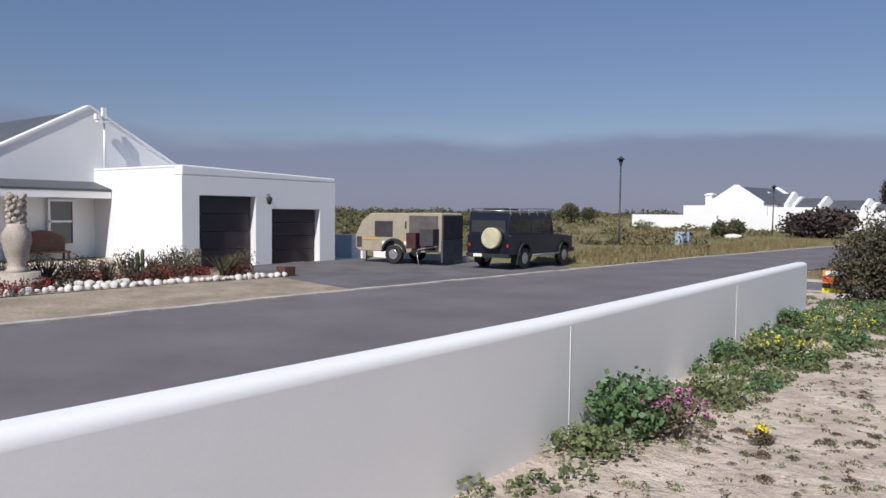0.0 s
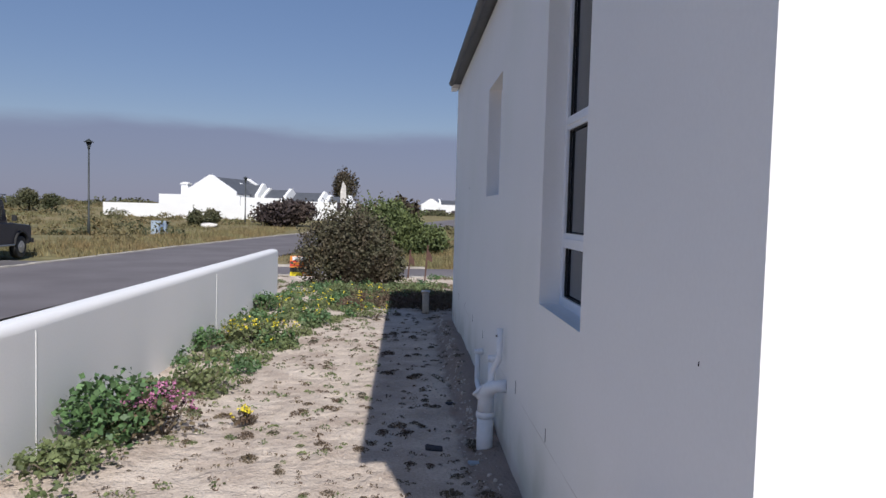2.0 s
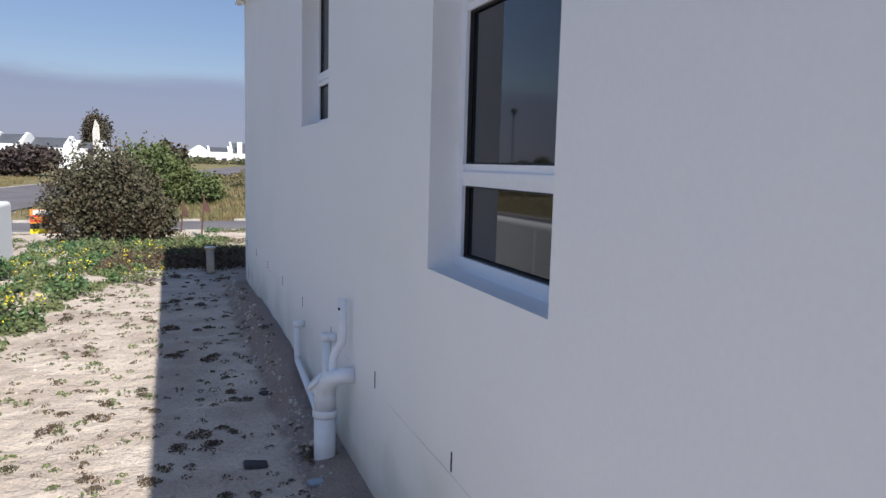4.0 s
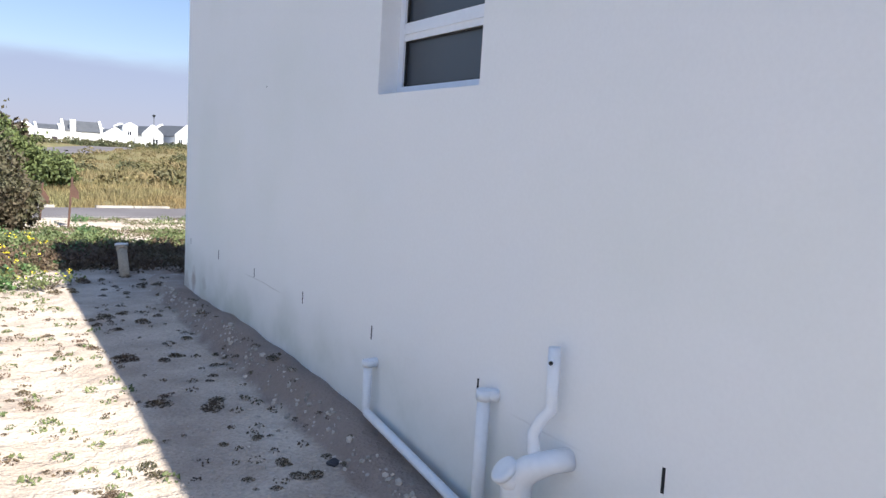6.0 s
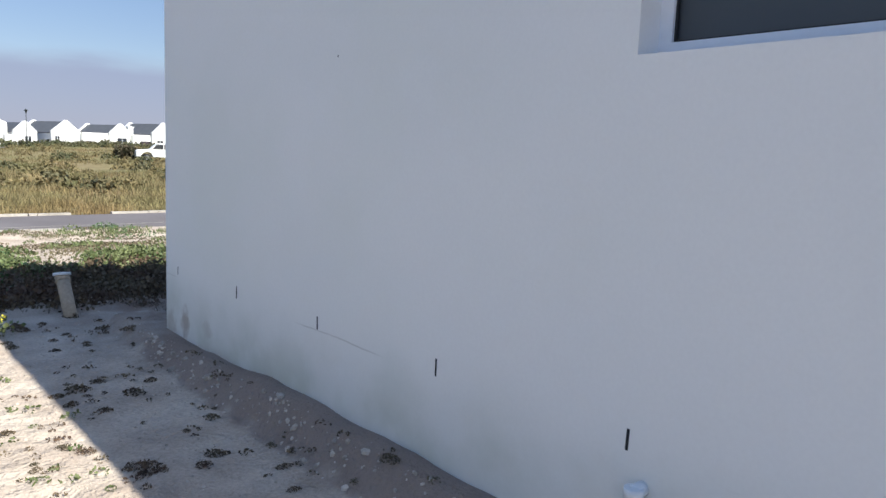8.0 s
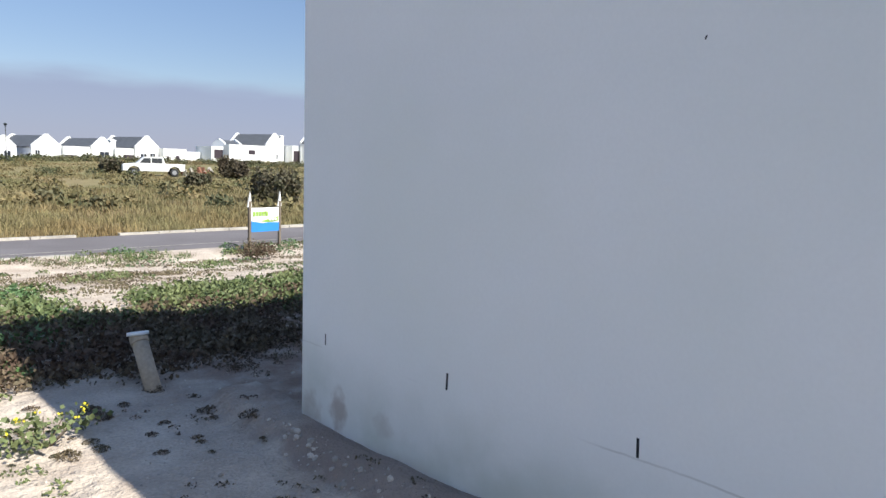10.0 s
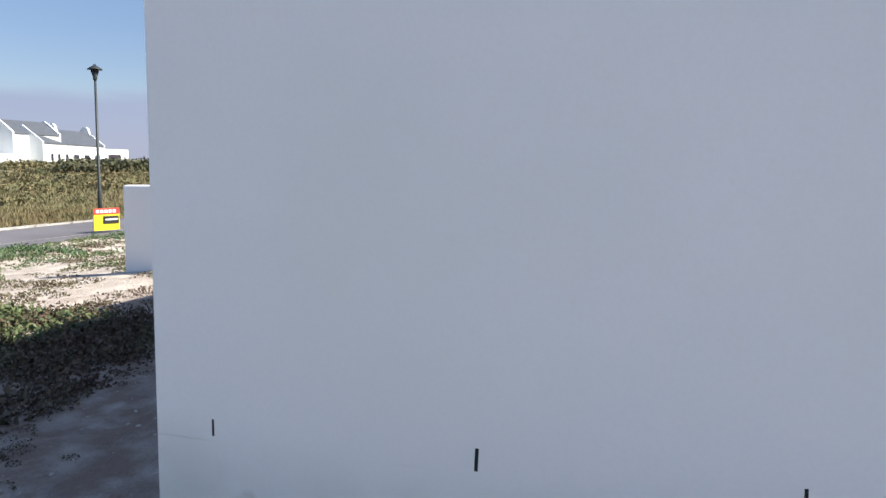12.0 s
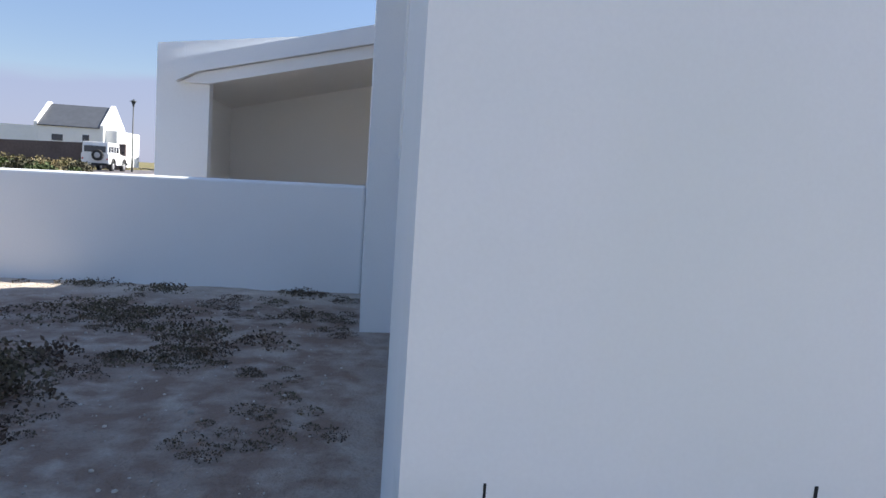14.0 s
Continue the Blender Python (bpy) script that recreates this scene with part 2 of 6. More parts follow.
def finish(bm, mats):
    bmesh.ops.recalc_face_normals(bm, faces=bm.faces)
    me = bpy.data.meshes.new("mesh")
    bm.to_mesh(me)
    bm.free()
    for m in mats if isinstance(mats, (list, tuple)) else [mats]:
        me.materials.append(m)
    return me


def part(name, bm, mats, parent=None, label="", kind="", category="", group=""):
    ob = new(name, finish(bm, mats))
    if parent is not None:
        ob.parent = parent
    return tagged(ob, label, category, group, kind)


def thing(name, label, category, group="", at=(0, 0, 0), rz=0, kind=""):
    ob = tagged(new(name), label, category, group, kind)
    ob.matrix_basis = pose(*at, 0, 0, rz)
    return ob


def structure(name, bm, mats, label="", category="", parent=None):
    return part(name, bm, mats, parent, label, "structure", category)


def smooth01(a, b, v):
    t = min(1, max(0, (v - a) / (b - a)))
    return t * t * (3 - 2 * t)


# ---- ground ----
ROAD_FAR = [(-40, -12.4), (5, -12.1), (12.4, -11.6), (23, -10.6), (34, -9.6), (47, -8.0), (64, -5.6), (90, 6), (130, 25)]
ROAD_NEAR = [(-40, -5.9), (13, -5.9), (24, -4.9), (39, -3.2), (60, 0.8), (90, 12), (130, 31)]


def along(table, y):
    return float(np.interp(y, [p[0] for p in table], [p[1] for p in table]))


def cross_near(x):
    return 21.6 + 0.07 * (x - 2)


def cross_far(x):
    return 25.0 + 0.09 * (x - 2)


def cross_z(x):
    return -0.40 + 1.0 * smooth01(26, 52, x)


def ground_z(x, y):
    """Height of the ground: the plot lies 0.4 m above the roads, the far land rises a little."""
    plot = (1 - smooth01(14.0, 20.5, y)) * smooth01(-2.2, -1.62, x)
    z = -0.42 + 0.42 * plot
    far = math.hypot(x, y)
    z += max(1.3 * smooth01(58, 112, far), 1.0 * smooth01(26, 52, x) * smooth01(85, 55, y) if y < 85 else 0)
    d_main = max(along(ROAD_FAR, y) - x, x - along(ROAD_NEAR, y))
    d_out = along(ROAD_FAR, y) - x if x < along(ROAD_FAR, y) else min(d_main, y - cross_far(x))
    if d_out > 0:
        z += 0.10 * smooth01(0.4, 2.5, d_out)
        z += (0.22 * noise.noise((x * 0.13, y * 0.13, 0.3)) + 0.1) * smooth01(1.5, 8, max(along(ROAD_FAR, y) - x if x < -10 else 0, y - cross_far(x) if x > along(ROAD_FAR, y) else 0))
    if -24.5 < x < -12.2 and 2 < y < 27:
        z = -0.425
    if -1.5 < x < 1.6 and 2 < y < 11:
        z += (0.035 + 0.13 * smooth01(5.0, 7.2, y) - 0.06 * smooth01(8.4, 9.6, y)) * smooth01(1.20, 1.36, x) * (0.95 + 0.14 * noise.noise((0, y * 2.5, 5)))
    if plot > 0.2:
        z += 0.022 * noise.noise((x * 1.3, y * 1.3, 2)) + 0.012 * noise.noise((x * 5, y * 5, 1))
    elif d_main < 2.2 or cross_near(x) - 0.5 < y < cross_far(x) + 0.5:
        z -= 0.045
    if x > along(ROAD_NEAR, y) + 0.4 and 20 < y < cross_near(x) + 0.35:
        z += 0.08 * smooth01(cross_near(x) + 0.35, cross_near(x) - 0.15, y) * smooth01(20, 21, y)
    return z


def build_ground():
    xs = sorted(set(np.round(np.concatenate([np.linspace(-900, -120, 14), np.linspace(-120, -26, 48), np.linspace(-26, -2.4, 80), np.linspace(-2.3, 2.0, 72), np.linspace(2.1, 12, 60), np.linspace(12.5, 50, 50), np.linspace(52, 120, 34), np.linspace(150, 900, 12)]), 3)))
    ys = sorted(set(np.round(np.concatenate([np.linspace(-900, -30, 12), np.linspace(-25, -1, 20), np.linspace(-0.9, 16, 240), np.linspace(16.2, 30, 70), np.linspace(30.5, 60, 50), np.linspace(62, 130, 34), np.linspace(160, 900, 12)]), 3)))
    verts = [(x, y, ground_z(x, y)) for y in ys for x in xs]
    w = len(xs)
    faces, mats = [], []
    for j in range(len(ys) - 1):
        for i in range(w - 1):
            faces.append((j * w + i, j * w + i + 1, (j + 1) * w + i + 1, (j + 1) * w + i))
            x, y = (xs[i] + xs[i + 1]) / 2, (ys[j] + ys[j + 1]) / 2
            mats.append(1 if (x < along(ROAD_FAR, y) or (y > cross_far(x) and x > along(ROAD_NEAR, y))) and not (-24.5 < x < -12 and 2 < y < 23) else 0)
    me = bpy.data.meshes.new("ground")
    me.from_pydata(verts, [], faces)
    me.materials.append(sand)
    me.materials.append(field_mat)
    me.polygons.foreach_set("material_index", mats)
    me.polygons.foreach_set("use_smooth", [True] * len(faces))
    tagged(new("ground", me), "pale sandy ground with dry scrubland beyond the streets", "ground", "", "structure")


field_mat = material("field_soil", (0.27, 0.22, 0.12), 0.95, var=0.2, scale=0.12, fine=1.5, bump=0.5, dist=0.05, second=(0.17, 0.16, 0.075), spec=0.1)
build_ground()


def strip(name, rows, mat, label, category, thick=0.0):
    """A sheet between pairs of left and right points (x, y, z)."""
    bm = bmesh.new()
    prev = None
    for a, b in rows:
        n = 6
        vs = [bm.verts.new(Vector(a).lerp(Vector(b), k / n)) for k in range(n + 1)]
        if prev:
            for k in range(n):
                bm.faces.new((prev[k], prev[k + 1], vs[k + 1], vs[k])).smooth = True
        prev = vs
    return structure(name, bm, mat, label, category)


def road_z(y):
    return -0.405 + 1.3 * smooth01(58, 112, abs(y))


rows = []
for y in list(range(-40, 132, 2)):
    rows.append(((along(ROAD_FAR, y), y, road_z(y) + 0.02), (along(ROAD_NEAR, y), y, road_z(y) + 0.02)))
strip("road", rows, asphalt, "grey asphalt street with pale concrete kerbs", "road")
rows = [((x, cross_far(x), cross_z(x)), (x, cross_near(x), cross_z(x))) for x in [-4.6 + 1.5 * k for k in range(70)]]
strip("road", rows, asphalt, "narrow grey asphalt side street", "road")


# ---- main house on the right of the walk ----
WX, Y0, Y1, EAVE = 1.475, 1.525, 10.27, 3.30


def wall_with_holes(bm, axis, a, b, u0, u1, z0, z1, holes):
    """A wall between planes a and b of an axis, from u0 to u1 along the other; holes are (u, u, z, z)."""
    us = sorted({u0, u1, *[h[0] for h in holes], *[h[1] for h in holes]})
    for p, q in zip(us, us[1:]):
        cuts = sorted([(h[2], h[3]) for h in holes if h[0] <= p and h[1] >= q])
        z = z0
        for c0, c1 in cuts + [(z1, z1)]:
            if c0 > z:
                if axis == "x":
                    box(bm, a, b, p, q, z, c0)
                else:
                    box(bm, p, q, a, b, z, c0)
            z = c1


HOLES = [(2.94, 3.805, 1.16, 3.0), (5.52, 6.385, 1.75, 2.66)]
bm = bmesh.new()
wall_with_holes(bm, "x", WX, WX + 0.25, Y0, Y1, -0.3, EAVE, HOLES)
wall_west = structure("wall_west", bm, house_plaster, "white plastered house wall with weep slits and faint damp stains", "wall")
bm = bmesh.new()
box(bm, WX + 0.25, 9.0, Y0, Y0 + 0.25, -0.3, EAVE)
structure("wall_south", bm, plaster, "sunlit white plastered end wall", "wall")
bm = bmesh.new()
box(bm, WX + 0.25, 2.45, Y1 - 0.25, Y1, -0.3, 3.62)
box(bm, WX - 0.02, WX + 0.25, Y1 - 0.24, Y1 + 0.004, EAVE, 3.62)
box(bm, 2.20, 2.45, 9.7, Y1 - 0.25, -0.3, 3.62)
box(bm, 2.45, 6.05, 9.7, 9.95, -0.3, 3.62)
box(bm, 6.05, 8.4, 9.7, 10.37, -0.3, 3.75)
structure("wall_north", bm, plaster, "shaded white plastered end wall with a recess", "wall")
bm = bmesh.new()
box(bm, 8.15, 9.0, Y0 + 0.25, 9.7, -0.3, EAVE)
structure("wall_east", bm, plaster, "white plastered wall", "wall")
bm = bmesh.new()
prism(bm, [(WX - 0.10, EAVE + 0.02), (9.0, 3.62), (9.0, 3.70), (WX - 0.10, EAVE + 0.10)], 1, Y0 - 0.05, 9.99)
structure("roof", bm, roof_mat, "low grey sheet metal roof with a thin edge", "roof")

# garden wall along the street
bm = bmesh.new()
prof = [(-8, 0.95), (1, 0.93), (4.6, 0.875), (13.4, 0.84)]
prism(bm, [(-8, -0.6)] + prof + [(13.4, -0.6)], 0, -1.70, -1.50)
bmesh.ops.recalc_face_normals(bm, faces=bm.faces)
bevel(bm, 0.06, 4)
for f in bm.faces:
    f.smooth = f.calc_area() < 1.5
structure("wall_garden", bm, plaster, "low white plastered garden wall with a rounded top and fine cracks", "wall")
bm = bmesh.new()
prism(bm, [(10.37, -0.5), (15.93, -0.5), (15.93, 1.19), (10.37, 1.27)], 0, 8.15, 8.37)
bmesh.ops.recalc_face_normals(bm, faces=bm.faces)
bevel(bm, 0.04, 3)
structure("wall_garden", bm, plaster, "low white plastered garden wall in shade", "wall")

# ---- details of the house wall ----
slits = []
slit_bm = bmesh.new()
box(slit_bm, -0.004, 0.004, -0.006, 0.006, -0.037, 0.037)
slit_mesh = finish(slit_bm, slit_mat)
for k in range(9):
    ob = new("weep_slit", slit_mesh)
    ob.parent = wall_west
    slim, tall, lean = ((0.65, 0.8, 0), (0.95, 1.0, 2), (0.85, 0.9, -2), (0.8, 1.0, 0), (0.9, 0.95, 2), (0.9, 0.9, 0), (1.0, 1.05, -1), (0.9, 0.9, 1), (0.8, 0.9, 0))[k]
    ob.matrix_basis = pose(WX + 0.0028, 10.045 - 0.931 * k, 0.566, lean) @ Matrix.Diagonal((1, slim, tall, 1))
for y, z in ((1.81, 1.28), (8.04, 1.875)):
    bm = bmesh.new()
    bmesh.ops.create_icosphere(bm, subdivisions=1, radius=0.007, matrix=pose(WX, y, z, 20, 0, 0) @ Matrix.Diagonal((0.3, 0.5, 1.2, 1)))
    part("plaster_nick", bm, slit_mat, wall_west)


def window_thing(name, y0, y1, z0, z1, bars, label, glass=dark_glass):
    """A white-framed window with fixed panes between horizontal bars (z, z)."""
    w = tagged(new(name), label, "window", "", "structure")
    fx0, fx1 = WX + 0.105, WX + 0.165
    bm = bmesh.new()
    e = 0.045
    box(bm, fx0, fx1, y0, y0 + e, z0, z1)
    box(bm, fx0, fx1, y1 - e, y1, z0, z1)
    box(bm, fx0, fx1, y0 + e, y1 - e, z0, z0 + e)
    box(bm, fx0, fx1, y0 + e, y1 - e, z1 - e, z1)
    bevel(bm, 0.004, 1)
    part("window_frame", bm, upvc, w)
    for a, b in bars:
        bm = bmesh.new()
        box(bm, fx0 + 0.002, fx1 - 0.002, y0 + e, y1 - e, a, b)
        box(bm, fx0 - 0.006, fx0 + 0.002, y0 + e + 0.01, y1 - e - 0.01, a + 0.35 * (b - a), a + 0.65 * (b - a))
        part("transom", bm, upvc, w)
    edges = [z0 + e] + [v for ab in bars for v in ab] + [z1 - e]
    for a, b in zip(edges[::2], edges[1::2]):
        bm = bmesh.new()
        box(bm, fx0 + 0.012, fx0 + 0.024, y0 + e, y0 + e + 0.006, a, b)
        box(bm, fx0 + 0.012, fx0 + 0.024, y1 - e - 0.006, y1 - e, a, b)
        box(bm, fx0 + 0.012, fx0 + 0.024, y0 + e + 0.006, y1 - e - 0.006, a, a + 0.006)
        box(bm, fx0 + 0.012, fx0 + 0.024, y0 + e + 0.006, y1 - e - 0.006, b - 0.006, b)
        part("gasket", bm, black, w)
        bm = bmesh.new()
        box(bm, fx0 + 0.026, fx0 + 0.032, y0 + e, y1 - e, a, b)
        part("pane", bm, glass, w)
    return w


window_thing("window_1", 2.94, 3.805, 1.16, 3.0, [(1.452, 1.525), (2.035, 2.10)], "tall white-framed window with three dark panes")
window_thing("window_2", 5.52, 6.385, 1.75, 2.66, [(2.015, 2.10)], "small white-framed window with obscured grey panes", obscure_glass)
# dim room behind the panes
bm = bmesh.new()
box(bm, 2.2, 2.25, 2.2, 7.0, 0.0, 3.2)
structure("wall_room", bm, plaster_far, "inner wall of a dim room", "wall")

# soil and waste pipes
drain = thing("drain_pipe", "thick white plastic drain pipe with an inspection cap", "pipe")
bm = bmesh.new()
tube(bm, [(1.357, 4.97, -0.1), (1.357, 4.97, 0.27)], 0.055, 20)
part("pipe", bm, pvc, drain)
bm = bmesh.new()
tube(bm, [(1.357, 4.97, 0.235), (1.357, 4.97, 0.24), (1.357, 4.97, 0.27), (1.357, 4.97, 0.275)], [0.058, 0.063, 0.063, 0.058], 20)
part("collar", bm, pvc, drain)
bm = bmesh.new()
tube(bm, [(1.357, 4.97, 0.27), (1.357, 4.97, 0.35), (1.359, 4.955, 0.395), (1.367, 4.925, 0.43), (1.382, 4.89, 0.455), (1.415, 4.868, 0.47), (1.482, 4.85, 0.475)], [0.054, 0.054, 0.051, 0.048, 0.044, 0.040, 0.040], 20)
tube(bm, [(1.357, 4.965, 0.37), (1.31, 4.98, 0.415)], [0.05, 0.047], 18)
part("elbow", bm, pvc, drain)
bm = bmesh.new()
tube(bm, [(1.314, 4.979, 0.411), (1.303, 4.982, 0.422), (1.3, 4.983, 0.425)], [0.052, 0.052, 0.043], 20)
part("inspection_cap", bm, pvc, drain)
vent = thing("vent_pipe", "thin white plastic pipe with an offset bend fixed to the wall", "pipe")
bm = bmesh.new()
tube(bm, [(1.385, 4.90, 0.42), (1.387, 4.93, 0.50), (1.392, 4.945, 0.545), (1.41, 4.925, 0.60), (1.428, 4.90, 0.64), (1.432, 4.91, 0.68), (1.432, 4.915, 0.85)], 0.0215, 16)
part("pipe", bm, pvc, vent)
bm = bmesh.new()
tube(bm, [(1.412, 4.905, 0.80), (1.407, 4.903, 0.80)], 0.007, 10)
part("hole", bm, slit_mat, vent)
waste = thing("waste_pipe", "thin white plastic pipe that bends and runs low along the wall", "pipe")
bm = bmesh.new()
tube(bm, [(1.43, 6.255, 0.43), (1.43, 6.255, 0.21), (1.43, 6.24, 0.18), (1.425, 6.0, 0.155), (1.415, 5.6, 0.115), (1.405, 5.22, 0.075)], 0.022, 14)
part("pipe", bm, pvc, waste)
bm = bmesh.new()
tube(bm, [(1.43, 6.255, 0.415), (1.43, 6.255, 0.445)], 0.031, 14)
tube(bm, [(1.43, 6.255, 0.43), (1.48, 6.255, 0.43)], 0.024, 12)
part("cap", bm, pvc, waste)
waste = thing("waste_pipe", "thin upright white plastic pipe with a cap beside the wall", "pipe")
bm = bmesh.new()
tube(bm, [(1.43, 5.285, 0.57), (1.43, 5.285, -0.05)], 0.025, 14)
part("pipe", bm, pvc, waste)
bm = bmesh.new()
tube(bm, [(1.43, 5.285, 0.55), (1.43, 5.285, 0.59)], 0.031, 14)
tube(bm, [(1.43, 5.285, 0.57), (1.48, 5.26, 0.57)], 0.024, 12)
part("cap", bm, pvc, waste)

brass = material("tap_brass_dull", (0.16, 0.12, 0.08), 0.45, metal=0.8, var=0.2, fine=80)
tap = thing("garden_tap", "dull brass garden tap fixed to the white wall", "tap")
bm = bmesh.new()
tube(bm, [(1.475, 2.05, 0.795), (1.40, 2.05, 0.797), (1.36, 2.05, 0.795), (1.335, 2.05, 0.78), (1.322, 2.05, 0.75)], [0.012, 0.014, 0.016, 0.014, 0.012], 14)
tube(bm, [(1.362, 2.05, 0.795), (1.362, 2.05, 0.83), (1.362, 2.05, 0.845)], [0.015, 0.010, 0.006], 12)
part("tap_body", bm, brass, tap)
bm = bmesh.new()
box(bm, 1.335, 1.39, 2.044, 2.056, 0.846, 0.855)
for x in (1.335, 1.39):
    tube(bm, [(x, 2.04, 0.85), (x, 2.06, 0.85)], 0.007, 8)
bevel(bm, 0.002, 1)
part("handle", bm, brass, tap)
bm = bmesh.new()
tube(bm, [(1.476, 2.05, 0.797), (1.455, 2.05, 0.797)], [0.03, 0.026], 14)
part("wall_flange", bm, pvc, tap)

post_mat = material("weathered_fibre_pipe", (0.42, 0.33, 0.235), 0.85, var=0.15, fine=40, bump=0.3)
post = thing("pipe_stub", "tilted tan pipe stub with a pale cap in sand", "pipe")
a, b = Vector((1.14, 11.43, -0.13)), Vector((1.143, 11.80, 0.29))
bm = bmesh.new()
tube(bm, [a, b], 0.053, 20)
part("pipe", bm, post_mat, post)
d = (b - a).normalized()
bm = bmesh.new()
tube(bm, [b - d * 0.06, b - d * 0.055, b], [0.057, 0.060, 0.060], 20)
part("collar", bm, post_mat, post)
bm = bmesh.new()
up = Vector((0, 0.22, 1)).normalized()
tube(bm, [b + up * 0.005, b + up * 0.03], [0.072, 0.070], 22)
part("cap", bm, pvc, post)

# groove and downpipe at the far corner, white blocks at the eaves
bm = bmesh.new()
box(bm, 2.38, 2.44, Y1 - 0.003, Y1 + 0.008, 1.45, 3.6)
structure("trim", bm, plaster_far, "thin pale expansion strip on the end wall", "trim")
bm = bmesh.new()
tube(bm, [(WX - 0.115, Y0 - 0.05, EAVE + 0.03), (WX - 0.115, 9.99, EAVE + 0.03)], 0.035, 8)
structure("roof_edge", bm, roof_mat, "rolled edge of the sheet metal roof", "roof")
bm = bmesh.new()
box(bm, WX - 0.10, WX - 0.02, 9.995, 10.26, 3.27, 3.34)
box(bm, WX - 0.05, WX + 0.15, 9.80, 9.985, 3.42, 3.55)
structure("trim", bm, plaster, "small white plastered blocks at the end of the eaves", "trim")

# crack lines in the garden wall
bm = bmesh.new()
for y, top in ((4.78, 0.80), (9.1, 0.78)):
    box(bm, -1.502, -1.4965, y - 0.005, y + 0.005, 0.0, top)
structure("joint_filler", bm, plaster_far, "filled movement joints in the garden wall", "wall")

# ---- porch at the neighbouring wing ----
bm = bmesh.new()
box(bm, 9.56, 13.4, 12.80, 13.14, -0.4, 2.90)
box(bm, 9.56, 9.8, 12.47, 12.80, -0.4, 2.50)
structure("wall_porch", bm, plaster, "white plastered porch wall in shade", "wall")
bm = bmesh.new()
prism(bm, [(13.14, 2.50), (13.14, 2.93), (9.7, 3.36), (9.7, 3.10), (12.47, 2.50)], 0, 9.58, 9.78)
structure("wall_porch", bm, plaster, "sloping white plastered porch gable", "wall")
bm = bmesh.new()
prism(bm, [(6.0, -0.4), (12.80, -0.4), (12.80, 2.60), (6.0, 4.2)], 0, 13.0, 13.3)
# unseen south wall, added to keep the sun out of the porch
box(bm, 9.5, 13.0, 5.7, 6.0, -0.4, 4.2)
structure("wall_porch", bm, plaster, "back wall of a white plastered porch and an unseen wall added against the sun", "wall")
bm = bmesh.new()
prism(bm, [(12.87, 2.44), (12.87, 2.72), (9.7, 3.53), (9.7, 3.28), (12.60, 2.58)], 0, 9.40, 9.57)
prism(bm, [(12.80, 2.44), (12.60, 2.57), (9.7, 3.27), (9.7, 3.10), (12.47, 2.44)], 0, 9.47, 9.575)
structure("beam", bm, plaster, "sloping white porch beam with a stepped lower band", "beam")
bm = bmesh.new()
# soffit carried on southwards out of view, added length that blocks the sun
prism(bm, [(12.80, 2.52), (6.0, 4.15), (6.0, 4.05), (12.80, 2.42)], 0, 9.78, 13.0)
structure("ceiling", bm, plaster, "sloping white porch soffit", "ceiling")

# ---- kerbs, driveway and verge ----


def kerb_run(table, y0, y1, side, parent_name):
    """Kerb stones of 1 m along a street edge; side is the way away from the road."""
    ob = tagged(new(parent_name), "row of pale concrete kerb stones", "kerb", "", "structure")
    bm = bmesh.new()
    box(bm, -0.11, 0.11, -0.49, 0.49, -0.10, 0.055)
    bevel(bm, 0.02, 1)
    me = finish(bm, kerb_mat)
    y = y0
    while y < y1:
        x = along(table, y + 0.5)
        ang = math.degrees(math.atan2(along(table, y + 1) - along(table, y), 1))
        k = new("kerb_stone", me)
        k.parent = ob
        k.matrix_basis = pose(x + side * 0.11, y + 0.5, road_z(y) + random.uniform(-0.01, 0.01), 0, 0, -ang + random.uniform(-0.6, 0.6))
        y += 1.0
    return ob


kerb_run(ROAD_FAR, 2, 62, -1, "kerb")
kerb = tagged(new("kerb"), "row of pale concrete kerb stones partly overgrown", "kerb", "", "structure")
bm = bmesh.new()
box(bm, -0.49, 0.49, -0.08, 0.08, -0.10, 0.05)
bevel(bm, 0.02, 1)
kerb_mesh = finish(bm, kerb_mat)
rnd = random.Random(5)
for k in range(44):
    x = -4 + k
    if rnd.random() < 0.16:
        continue
    o = new("kerb_stone", kerb_mesh)
    o.parent = kerb
    o.matrix_basis = pose(x, cross_far(x) + 0.08, -0.39 + rnd.uniform(-0.012, 0.012), 0, 0, 5 + rnd.uniform(-1, 1))
bm = bmesh.new()
for k in range(40):
    x = -3.5 + k
    y = cross_near(x) + 0.75
    a = Vector((x, y, -0.3875))
    vs = [bm.verts.new(a + Vector(p)) for p in ((0, 0, 0), (1.0, 0.07, 0), (1.0, 0.12, 0), (0, 0.05, 0))]
    bm.faces.new(vs)
structure("road_marking", bm, kerb_mat, "worn pale edge line on the side street", "road marking")
bm = bmesh.new()
for x in np.arange(-4.6, 3.0, 0.8):
    vs = box(bm, x, x + 0.78, cross_near(x) - 0.35, cross_near(x) - 0.14, -0.5, -0.33)
bevel(bm, 0.02, 1)
structure("kerb", bm, kerb_mat, "pale concrete kerb at the street corner", "kerb")

